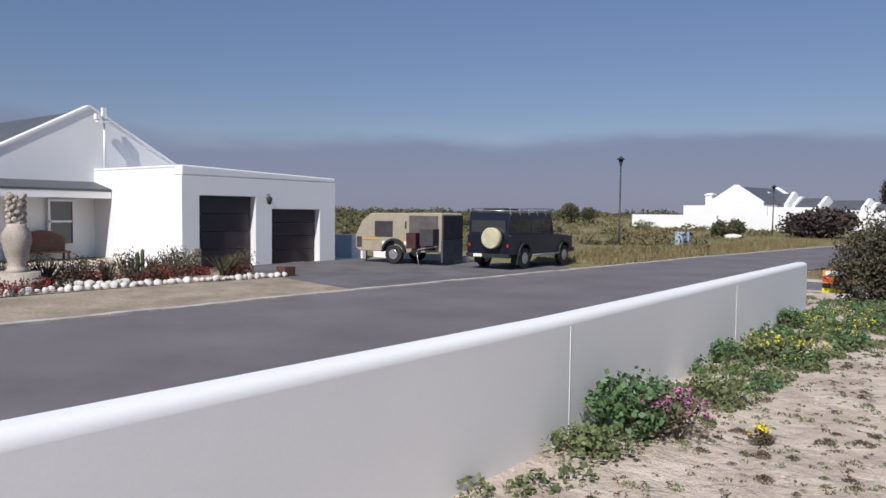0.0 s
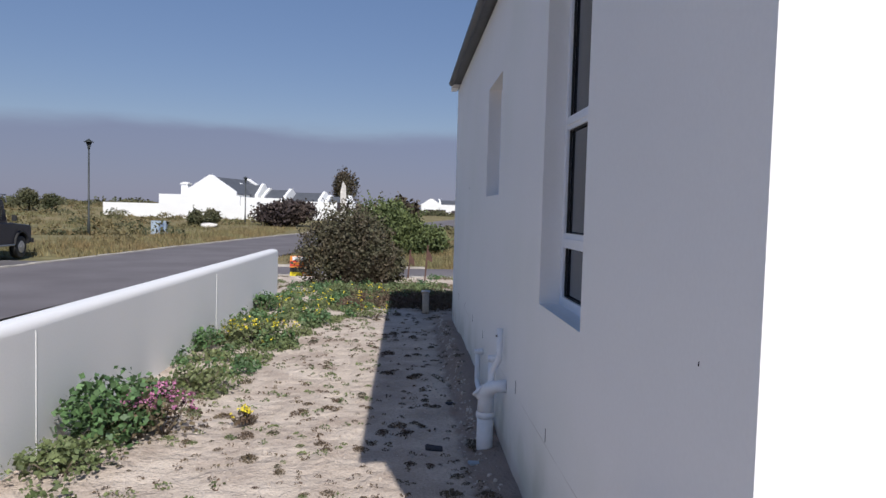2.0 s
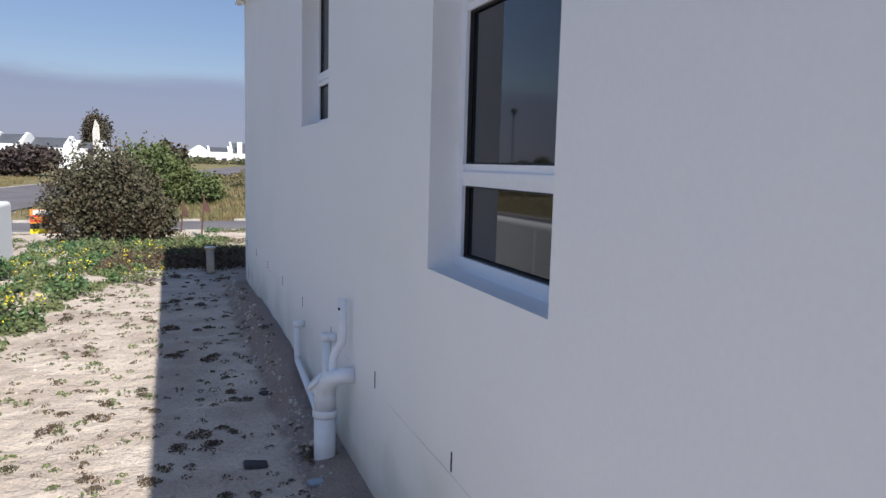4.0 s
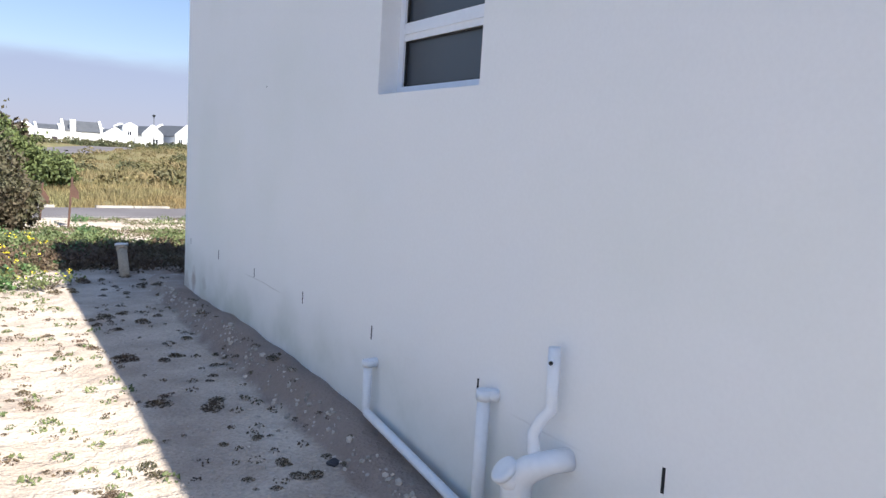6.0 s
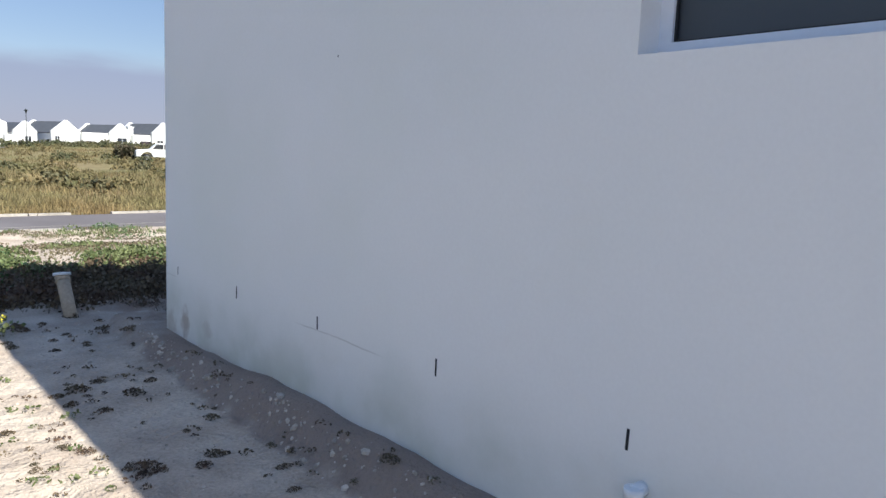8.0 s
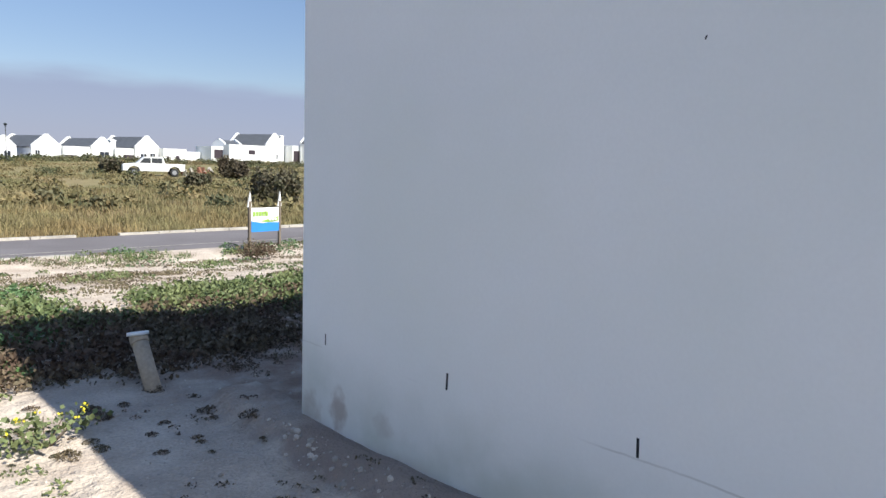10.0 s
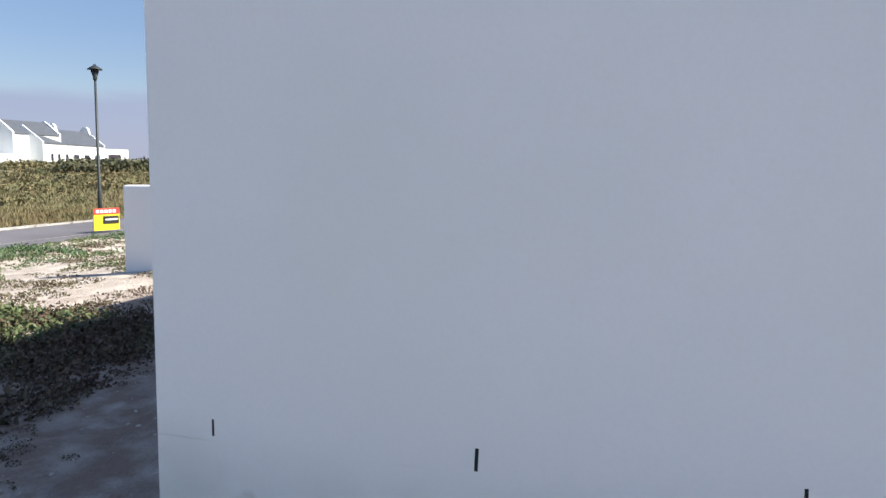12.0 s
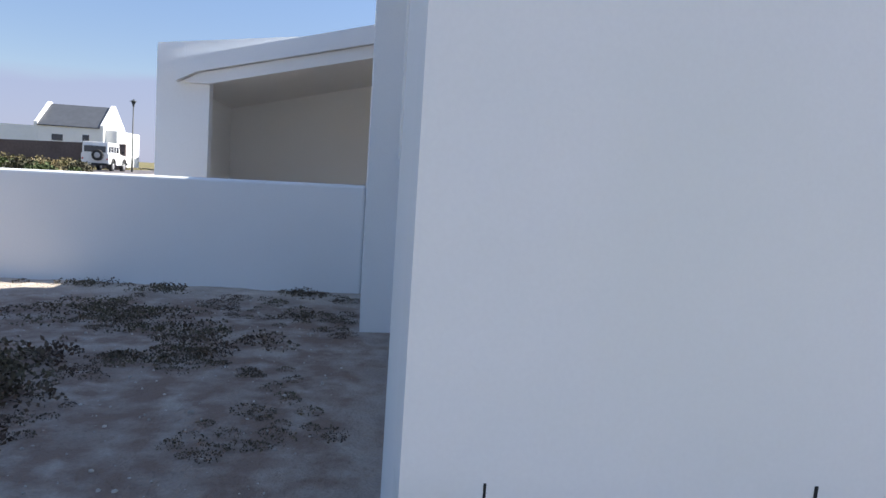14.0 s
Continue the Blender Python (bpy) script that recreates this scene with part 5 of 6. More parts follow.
class Cloud:
    """Collects many small leaves or blades into one mesh."""

    def __init__(self, seed):
        self.r = np.random.RandomState(seed)
        self.v, self.n = [], 0

    def quads(self, c, size, flat=0.0, stretch=1.6):
        """Diamond leaves at the places c (n x 3), of a size each, in random directions."""
        c = np.asarray(c, float)
        n = len(c)
        size = np.broadcast_to(size, (n,)).reshape(-1, 1)
        a = self.r.normal(size=(n, 3))
        a[:, 2] *= (1 - flat)
        a /= np.linalg.norm(a, axis=1, keepdims=True)
        b = self.r.normal(size=(n, 3))
        b[:, 2] *= (1 - flat)
        b -= (a * b).sum(1, keepdims=True) * a
        b /= np.linalg.norm(b, axis=1, keepdims=True)
        u, w = a * size * 0.5 * stretch, b * size * 0.5
        self.v.append(np.stack([c - u, c + w, c + u, c - w], 1))
        self.n += n

    def blades(self, c, h, w, lean=0.3):
        """Thin upright blades rooted at c."""
        c = np.asarray(c, float)
        n = len(c)
        h = np.broadcast_to(h, (n,)).reshape(-1, 1)
        w = np.broadcast_to(w, (n,)).reshape(-1, 1)
        ang = self.r.uniform(0, 2 * np.pi, n)
        side = np.stack([np.cos(ang), np.sin(ang), np.zeros(n)], 1) * w / 2
        tip = self.r.normal(size=(n, 3)) * lean * h
        tip[:, 2] = h[:, 0]
        self.v.append(np.stack([c - side, c + side, c + tip * 0.6 + side * 0.7, c + tip], 1))
        self.n += n

    def mesh(self, mats, name="leaves"):
        v = np.concatenate(self.v).reshape(-1, 3)
        n = len(v) // 4
        me = bpy.data.meshes.new(name)
        me.vertices.add(len(v))
        me.vertices.foreach_set("co", v.ravel())
        me.loops.add(len(v))
        me.loops.foreach_set("vertex_index", np.arange(len(v)))
        me.polygons.add(n)
        me.polygons.foreach_set("loop_start", np.arange(0, len(v), 4))
        me.update(calc_edges=True)
        me.materials.append(mats)
        return me


def gz(p):
    return np.array([ground_z(float(x), float(y)) for x, y in p])


def lump_points(r, n, radius, h, lumps=7, shell=0.55):
    """Points in an uneven crown made of overlapping lumps; base at z = 0."""
    cs = [(r.uniform(-0.55, 0.55) * radius[0], r.uniform(-0.55, 0.55) * radius[1], h * r.uniform(0.35, 0.68), r.uniform(0.35, 0.6)) for _ in range(lumps)]
    out = []
    for k in range(n):
        cx, cy, cz, s = cs[r.randint(lumps)]
        d = r.normal(size=3)
        d /= np.linalg.norm(d)
        q = (shell + (1 - shell) * r.uniform() ** 0.5) * (1 + 0.16 * r.normal())
        p = np.array((cx + d[0] * radius[0] * s * q, cy + d[1] * radius[1] * s * q, cz + d[2] * h * 0.42 * q))
        out.append(p)
    out = np.array(out)
    spread = np.percentile(np.abs(out), 97, axis=0)
    out[:, 0] *= radius[0] / spread[0]
    out[:, 1] *= radius[1] / spread[1]
    out[:, 2] *= h / np.percentile(out[:, 2], 98)
    out[:, 2] = np.maximum(out[:, 2], 0.02 * h)
    return out


def bush(name, x, y, rx, ry, h, n, leaf, mat, label, seed, lumps=7, trunk=True, cat="bush"):
    b = thing(name, label, cat)
    r = np.random.RandomState(seed)
    c = Cloud(seed)
    pts = lump_points(r, n, (rx, ry), h, lumps)
    c.quads(pts, r.uniform(0.6, 1.3, n) * leaf)
    # sprigs that stand out of the crown
    tips = pts[r.randint(len(pts), size=max(30, n // 70))]
    for tip in tips:
        out = np.array((tip[0] / rx, tip[1] / ry, tip[2] / h * 0.9 + 0.25))
        out /= np.linalg.norm(out)
        ts = np.linspace(0, 1, 7)[:, None] * r.uniform(0.10, 0.26) * min(1.6, h)
        c.quads(tip + out * ts + r.normal(size=(7, 3)) * leaf * 0.35, leaf * r.uniform(0.6, 1.1, 7))
    ob = new("crown", c.mesh(mat))
    ob.parent = b
    if trunk:
        bm = bmesh.new()
        for k in range(5):
            a = k * 1.26 + seed
            tube(bm, [(0.04 * math.cos(a), 0.04 * math.sin(a), -0.1), (0.25 * rx * math.cos(a), 0.25 * ry * math.sin(a), 0.3 * h), (0.5 * rx * math.cos(a), 0.5 * ry * math.sin(a), 0.62 * h)], [0.03 * h, 0.022 * h, 0.008 * h], 6)
        part("trunk", bm, bark, b)
    b.matrix_basis = pose(x, y, ground_z(x, y))
    return b


bark = material("bark", (0.14, 0.11, 0.08), 0.9, var=0.25, scale=8, fine=60, bump=0.4)
olive = material("leaf_olive", (0.09, 0.092, 0.045), 0.75, var=0.25, scale=2.5, fine=25, bump=0, island=0.3, second=(0.085, 0.066, 0.04))
green_bush = material("leaf_green", (0.075, 0.105, 0.033), 0.75, var=0.2, scale=0.7, fine=12, bump=0, island=0.25, second=(0.13, 0.16, 0.05))
brown_bush = material("leaf_brown", (0.11, 0.08, 0.05), 0.8, var=0.25, scale=0.8, fine=12, bump=0, island=0.5, second=(0.07, 0.06, 0.035))
purple_bush = material("leaf_dark_purple", (0.05, 0.035, 0.035), 0.8, var=0.25, scale=0.8, fine=12, bump=0, island=0.5, second=(0.07, 0.05, 0.04))
herb = material("leaf_herb", (0.10, 0.19, 0.06), 0.6, var=0.2, scale=6, fine=40, bump=0, island=0.4, second=(0.07, 0.13, 0.05))
pink = material("flower_pink", (0.50, 0.12, 0.32), 0.7, var=0.2, bump=0, island=0.35, second=(0.60, 0.28, 0.42))
yellow = material("flower_yellow", (0.75, 0.62, 0.03), 0.7, var=0.1, bump=0, island=0.2)
red_leaf = material("leaf_red", (0.30, 0.03, 0.02), 0.7, var=0.3, scale=2, bump=0, island=0.4, second=(0.18, 0.04, 0.02))
gold = material("grass_gold", (0.27, 0.19, 0.085), 0.85, var=0.2, scale=0.3, fine=3, bump=0, island=0.4, second=(0.20, 0.185, 0.085))

bush("bush", -0.55, 17.6, 0.98, 0.85, 1.72, 19000, 0.05, olive, "dense olive-green shrub at the street corner", 3, 11)
bush("bush", 0.25, 18.7, 0.5, 0.5, 0.95, 4000, 0.055, olive, "olive-green shrub beside a larger one", 4, 6)
bush("bush", 1.75, 30.6, 0.75, 1.2, 1.25, 4000, 0.09, green_bush, "low green bush beside a broad mounded one", 17, 6)
bush("bush", 0.35, 30.8, 1.3, 2.0, 2.05, 14000, 0.09, green_bush, "broad green mounded bush across the side street", 5, 12)
bush("bush", -0.7, 32.0, 0.95, 1.3, 1.75, 6000, 0.09, green_bush, "low green mounded bush across the side street", 6, 8)
bush("bush", 0.75, 37.0, 0.7, 0.9, 2.3, 2600, 0.15, brown_bush, "brownish-green bush rising over a green one", 7, 6)
bush("bush", -9.8, 66, 2.35, 2.0, 2.2, 6000, 0.2, purple_bush, "dark reddish-brown bush before the estate wall", 8, 9)
bush("bush", -15.6, 60, 1.15, 1.0, 1.35, 2000, 0.14, scrub_d, "dark green bush before the estate wall", 9, 5)
bush("bush", 32.8, 49.2, 1.50, 1.50, 1.97, 2600, 0.14, olive, "round grey-olive bush in the field", 10, 8)
bush("bush", 23.1, 43.9, 0.51, 0.51, 1.58, 2600, 0.12, scrub_d, "dark olive bush in the golden field", 11, 8)
bush("bush", 29.3, 67.5, 0.99, 0.99, 1.59, 2600, 0.19, brown_bush, "low brown bush in the golden field", 12, 8)
bush("bush", 15.2, 34.9, 0.94, 0.94, 1.39, 2600, 0.10, olive, "grey-olive bush in the golden field", 13, 8)
bush("bush", 21.0, 74.3, 0.87, 0.87, 1.13, 2600, 0.21, olive, "low olive bush in the golden field", 14, 8)
bush("bush", 20.6, 55.2, 0.74, 0.74, 0.77, 2600, 0.15, olive, "low olive bush in the golden field", 15, 8)
bush("bush", 55, 53, 5.5, 4, 1.25, 7000, 0.2, scrub_d, "long dark green thicket in the eastern field", 16, 12)
for k, (x, y, h) in enumerate(((40.5, 28.6, 1.3), (39.5, 27.0, 1.2), (40.8, 25.9, 1.35), (38.0, 24.9, 1.1), (46, 33.5, 1.4), (44, 31.2, 0.9))):
    bush("bush", x, y, 0.75, 0.7, 0.7 * h, 1300, 0.11, green_bush if k % 2 else olive, "low green bush before the brown yard wall", 30 + k, 5)


def gum_tree(x, y, rx, h, seed, mat, label):
    t = thing("tree", label, "tree")
    bm = bmesh.new()
    tube(bm, [(0, 0, -0.3), (0.05, 0, h * 0.25), (-0.05, 0.1, h * 0.5), (0.1, 0, h * 0.75)], [0.05 * h, 0.04 * h, 0.03 * h, 0.01 * h], 8)
    for k in range(6):
        a = k * 1.1
        tube(bm, [(0, 0, h * (0.3 + 0.05 * k)), (0.4 * rx * math.cos(a), 0.4 * rx * math.sin(a), h * (0.5 + 0.05 * k)), (0.8 * rx * math.cos(a), 0.8 * rx * math.sin(a), h * (0.6 + 0.05 * k))], [0.02 * h, 0.012 * h, 0.004 * h], 6)
    part("trunk", bm, bark, t)
    r = np.random.RandomState(seed)
    c = Cloud(seed)
    pts = lump_points(r, 3500, (rx, rx), h * 0.75, 9)
    pts[:, 2] += h * 0.28
    c.quads(pts, r.uniform(0.6, 1.3, len(pts)) * min(0.28, 0.12 * rx))
    ob = new("crown", c.mesh(mat))
    ob.parent = t
    t.matrix_basis = pose(x, y, ground_z(x, y))


gum_tree(-8.3, 110, 1.7, 5.8, 41, brown_bush, "reddish-brown gum tree behind the white houses")
gum_tree(-37.6, 76, 1.1, 2.0, 42, scrub_d, "small dark gum tree in the western field")
gum_tree(-35.8, 77, 0.8, 1.7, 43, scrub_d, "small dark gum tree in the western field")


def scatter(n, seed, x0, x1, y0, y1, keep):
    r = np.random.RandomState(seed)
    out = []
    while len(out) < n:
        p = (r.uniform(x0, x1), r.uniform(y0, y1))
        if keep(*p, r):
            out.append(p)
    return np.array(out)


def in_north(x, y, r):
    return y > cross_far(x) + 0.3 and x > along(ROAD_NEAR, y) + 0.4


def in_west(x, y, r):
    return x < along(ROAD_FAR, y) - 0.4 and (y > 26.5 or x < -27)


def tuft_mesh(points, seed, per, spread, h, w, mat, name, label, lean=0.3):
    r = np.random.RandomState(seed)
    z = gz(points)
    c = np.repeat(np.column_stack([points, z - 0.02]), per, axis=0)
    c[:, :2] += r.normal(size=(len(c), 2)) * spread
    cl = Cloud(seed)
    hh = np.repeat(r.uniform(0.6, 1.25, len(points)) * h, per) * r.uniform(0.6, 1.2, len(c))
    cl.blades(c, hh, w, lean)
    return tagged(new(name, cl.mesh(mat)), label, "grass", "", "stuff")


def thin(x, y, r):
    """Keeps more of what is near, and leaves patches open."""
    d = math.hypot(x, y)
    return r.uniform() < min(1, (34 / d) ** 1.6) and noise.noise((x * 0.10, y * 0.16, 7)) > -0.25


pts = scatter(2600, 51, -2, 34, 25.3, 32, lambda x, y, r: in_north(x, y, r) and r.uniform() < (1.0 if y < cross_far(x) + 3 else 0.55))
tuft_mesh(pts, 52, 14, 0.15, 0.24, 0.026, gold, "roadside_grass", "tall golden grass along the far kerb")
pts = scatter(7600, 53, -6, 75, 27, 108, lambda x, y, r: in_north(x, y, r) and thin(x, y, r))
tuft_mesh(pts, 54, 9, 0.24, 0.25, 0.06, grass_dry, "field_grass", "dry golden-green grass of the northern field")
pts = scatter(2800, 55, -75, -10, 26.5, 110, lambda x, y, r: in_west(x, y, r) and thin(x + 10, y, r))
tuft_mesh(pts, 56, 9, 0.2, 0.34, 0.06, grass_dry, "field_grass", "dry grass of the western field")
pts = scatter(900, 57, -17.5, -8.5, 26.5, 62, lambda x, y, r: in_west(x, y, r) and x > along(ROAD_FAR, y) - 4.5)
tuft_mesh(pts, 58, 12, 0.12, 0.28, 0.03, gold, "roadside_grass", "golden grass on the verge of the street")
pts = scatter(500, 59, 0, 18, 20.4, 22.2, lambda x, y, r: y < cross_near(x) - 0.1 and noise.noise((x * 0.6, y, 3)) > 0)
tuft_mesh(pts, 60, 8, 0.06, 0.10, 0.02, weed_green, "verge_grass", "low green grass beside the side street")


def clump_stuff(points, seed, per, rad, h, leaf, mat, name, label, cat="shrubs"):
    r = np.random.RandomState(seed)
    z = gz(points)
    cl = Cloud(seed)
    n = len(points) * per
    base = np.repeat(np.column_stack([points, z]), per, axis=0)
    s = np.repeat(r.uniform(0.5, 1.35, len(points)), per)
    d = r.normal(size=(n, 3))
    d /= np.linalg.norm(d, axis=1, keepdims=True)
    q = r.uniform(0.5, 1.0, n) ** 0.5
    off = np.column_stack([d[:, 0] * rad * s * q, d[:, 1] * rad * s * q, np.abs(d[:, 2]) * h * s * q * r.uniform(0.6, 1.1, n)])
    cl.quads(base + off, leaf * r.uniform(0.6, 1.3, n) * np.sqrt(s))
    return tagged(new(name, cl.mesh(mat)), label, cat, "", "stuff")


pts = scatter(330, 61, -6, 78, 30, 106, lambda x, y, r: in_north(x, y, r) and y > cross_far(x) + 3)
clump_stuff(pts, 62, 120, 0.75, 0.55, 0.12, scrub_a, "field_scrub", "low green scrub bushes in the northern field")
pts = scatter(70, 63, -6, 78, 30, 106, lambda x, y, r: in_north(x, y, r) and y > cross_far(x) + 4)
clump_stuff(pts, 64, 130, 0.8, 0.7, 0.13, scrub_d, "field_scrub", "low dark scrub bushes in the northern field")
pts = scatter(420, 65, -80, -12, 28, 130, lambda x, y, r: in_west(x, y, r))
clump_stuff(pts, 66, 110, 0.9, 0.62, 0.13, scrub_a, "field_scrub", "low green scrub bushes in the western field")
pts = scatter(110, 67, -80, -12, 28, 130, lambda x, y, r: in_west(x, y, r))
clump_stuff(pts, 68, 110, 1.0, 0.7, 0.14, scrub_d, "field_scrub", "low dark scrub bushes in the western field")
pts = scatter(460, 69, -140, -34, -10, 120, lambda x, y, r: x < -34)
clump_stuff(pts, 70, 110, 1.7, 0.95, 0.26, scrub_d, "far_scrub", "dark scrub on the western skyline")
pts = scatter(200, 71, -4, 66, 100, 110, lambda x, y, r: True)
clump_stuff(pts, 72, 130, 1.3, 0.75, 0.20, scrub_d, "hedge_scrub", "dark green thicket before the row of houses")
pts = scatter(160, 73, 60, 86, 60, 100, lambda x, y, r: True)
clump_stuff(pts, 74, 120, 1.2, 0.9, 0.20, scrub_a, "field_scrub", "scrub bushes of the eastern field")
pts = scatter(90, 75, 28, 60, 20, 52, lambda x, y, r: y > cross_far(x) + 1 and not (x < 53 and abs(y - 26) < 4 and x > 49))
clump_stuff(pts, 76, 120, 0.8, 0.6, 0.12, scrub_a, "field_scrub", "scrub bushes of the eastern field")

# ---- plants of the plot ----
def flower_shrub(name, x, y, rx, ry, h, n, leaf, mat, label, seed, blooms=None, nb=0, bsize=0.02, lumps=6):
    b = thing(name, label, "plant")
    r = np.random.RandomState(seed)
    c = Cloud(seed)
    pts = lump_points(r, n, (rx, ry), h, lumps, 0.3)
    c.quads(pts, leaf * r.uniform(0.6, 1.3, n), 0.3, 1.2)
    new("leaves", c.mesh(mat)).parent = b
    bm = bmesh.new()
    for k in range(9):
        a = k * 0.7
        tube(bm, [(0, 0, -0.03), (0.35 * rx * math.cos(a), 0.35 * ry * math.sin(a), h * 0.35), (0.6 * rx * math.cos(a), 0.6 * ry * math.sin(a), h * 0.75)], [0.006, 0.004, 0.003], 5)
    part("stem", bm, bark, b)
    if blooms:
        c = Cloud(seed + 1)
        top = pts[pts[:, 2] > np.percentile(pts[:, 2], 62)]
        sel = top[r.randint(len(top), size=nb)] + np.column_stack([r.normal(size=(nb, 2)) * 0.01, r.uniform(0, 0.03, nb)])
        sel = np.repeat(sel, 4, axis=0) + r.normal(size=(nb * 4, 3)) * bsize * 0.4
        c.quads(sel, bsize, 0.2, 1.0)
        tagged(new("flowers", c.mesh(blooms)), kind="stuff").parent = b
    b.matrix_basis = pose(x, y, ground_z(x, y))
    return b


flower_shrub("leafy_shrub", -1.18, 5.15, 0.28, 0.34, 0.40, 1150, 0.045, herb, "bushy green plant with round leaves against the white wall", 81, lumps=9)
flower_shrub("flowering_plant", -0.86, 5.25, 0.26, 0.26, 0.32, 900, 0.024, weed_dark, "small dark plant covered in pink flowers in sand", 83, pink, 110, 0.022)
flower_shrub("leafy_shrub", -1.2, 4.45, 0.26, 0.30, 0.16, 700, 0.032, weed_green, "low green leafy plant at the foot of the wall", 85)
flower_shrub("leafy_shrub", -0.95, 6.45, 0.28, 0.30, 0.20, 800, 0.032, weed_green, "low green leafy plant in sand", 86)
flower_shrub("leafy_shrub", -1.38, 8.2, 0.16, 0.22, 0.22, 420, 0.035, herb, "upright green plant against the white wall", 87)
flower_shrub("flowering_plant", -0.98, 8.75, 0.40, 0.50, 0.26, 1100, 0.035, weed_green, "green plant with many yellow flowers", 88, yellow, 50, 0.025, 8)
flower_shrub("flowering_plant", -0.32, 5.5, 0.10, 0.10, 0.10, 90, 0.03, weed_dark, "small weed with bright yellow flowers in sand", 90, yellow, 14, 0.022, 3)
flower_shrub("flowering_plant", 0.35, 10.9, 0.25, 0.2, 0.16, 300, 0.03, weed_green, "weed with yellow flowers near the pipe stub", 91, yellow, 10, 0.016, 4)
flower_shrub("leafy_shrub", -1.35, 11.2, 0.20, 0.30, 0.25, 600, 0.04, herb, "upright grey-green plant against the white wall", 92)
flower_shrub("leafy_shrub", 6.1, 19.6, 0.4, 0.3, 0.35, 900, 0.04, weed_dark, "dark weed at the foot of the notice board", 93)


def plot_weeds(n, seed, keep, box_, rad, h, leaf, per, mat, name, label):
    pts = scatter(n, seed, *box_, keep)
    return clump_stuff(pts, seed + 1, per, rad, h, leaf, mat, name, label, "weeds")


def band_edge(y):
    return float(np.interp(y, [3, 5, 7, 8.5, 10, 11.5, 13.5, 15.5], [-1.3, -0.85, -0.7, -0.45, -0.25, 0.25, 1.2, 1.5]))


plot_weeds(240, 101, lambda x, y, r: x < band_edge(y) - 0.1 * r.uniform() and noise.noise((x * 2, y * 1.3, 1)) > -0.12, (-1.47, 1.5, 3.3, 15.2), 0.13, 0.10, 0.026, 85, weed_green, "weeds", "low green weeds along the garden wall")
plot_weeds(110, 103, lambda x, y, r: x < band_edge(y) and y > 7, (-1.47, 1.5, 7, 15.5), 0.11, 0.17, 0.028, 90, herb, "weeds", "grey-green weeds along the garden wall")
c = Cloud(105)
pts = scatter(75, 106, -1.3, 0.8, 7.6, 14.2, lambda x, y, r: x < band_edge(y) - 0.05 and noise.noise((x * 2.2, y * 1.7, 9)) > 0.0)
c.quads(np.repeat(np.column_stack([pts, gz(pts) + 0.17]), 4, axis=0) + c.r.normal(size=(len(pts) * 4, 3)) * 0.012, 0.022, 0.3, 1.0)
tagged(new("weed_flowers", c.mesh(yellow)), "scattered small yellow flowers on the weeds", "flowers", "", "stuff")


def heath_edge(x):
    return 11.75 + 0.16 * (x - 1) if x > 1 else 11.75 + 0.35 * (1 - x) * 0.2


def heath(x, y, r):
    return y > heath_edge(x) + 0.5 * noise.noise((x * 1.1, y, 4)) and noise.noise((x * 0.9, y * 1.2, 6)) > -0.33


# same plants as the green band, coloured dark brown where the house shades them
plot_weeds(520, 107, lambda x, y, r: heath(x, y, r) and x < 5.0 + 0.6 * noise.noise((x, y, 8)) and y < 13.7 + 0.1 * x, (-0.2, 7.6, 11.2, 15.0), 0.20, 0.15, 0.024, 85, weed_dark, "heath", "low heath plants behind the house, coloured dark brown to paint their shade")
# lit tone of these plants, past the shadow's edge
plot_weeds(330, 109, lambda x, y, r: heath(x, y, r) and x < 4.8 and 13.3 < y < 14.6 + 0.12 * x, (-0.6, 7.8, 12.8, 16.2), 0.19, 0.16, 0.028, 90, weed_green, "weeds", "bright green weeds in a sunlit band")
plot_weeds(170, 111, lambda x, y, r: noise.noise((x * 0.5, y * 1.0, 12)) > 0.22 and y < cross_near(x) - 0.5, (-4, 14, 15.5, 21.5), 0.22, 0.12, 0.03, 60, weed_green, "weeds", "patches of green weeds on the sandy mound")
plot_weeds(110, 113, lambda x, y, r: y < cross_near(x) - 0.4 and 19.6 < y and noise.noise((x * 0.5, 3, 2)) > 0.0, (1, 16, 19, 22), 0.2, 0.16, 0.03, 60, herb, "weeds", "green weeds beside the side street")

plot_weeds(620, 131, lambda x, y, r: x > band_edge(y) - 0.3 and noise.noise((x * 1.2, y * 1.2, 40)) > -0.25, (-1.3, 1.4, 1.2, 11.4), 0.032, 0.018, 0.010, 16, weed_dark, "sprouts", "tiny dry sprouts dotted over the sand")
plot_weeds(260, 133, lambda x, y, r: x > band_edge(y) - 0.3 and x < 0.55 and noise.noise((x * 1.2, y * 1.2, 44)) > -0.2, (-1.3, 0.6, 1.2, 11.4), 0.045, 0.025, 0.013, 22, weed_green, "sprouts", "tiny green sprouts dotted over the sand")

dry_litter = material("dry_litter", (0.20, 0.15, 0.10), 0.9, var=0.25, scale=2, fine=20, bump=0, island=0.3, second=(0.14, 0.13, 0.07))
plot_weeds(720, 141, lambda x, y, r: noise.noise((x * 0.6, y * 1.1, 16)) > -0.05 and y < cross_near(x) - 0.3, (-4, 15, 14.9, 22), 0.24, 0.05, 0.024, 60, dry_litter, "dry_litter", "dry brown plant litter on the sandy mound")
# thin heath in the same shade-darkened brown
plot_weeds(150, 143, lambda x, y, r: noise.noise((x * 0.9, y * 0.9, 21)) > 0.05 and y > 10.8, (4.6, 8.0, 10.8, 15.0), 0.16, 0.07, 0.016, 70, weed_dark, "heath", "sparse dark brown heath plants in the shade")

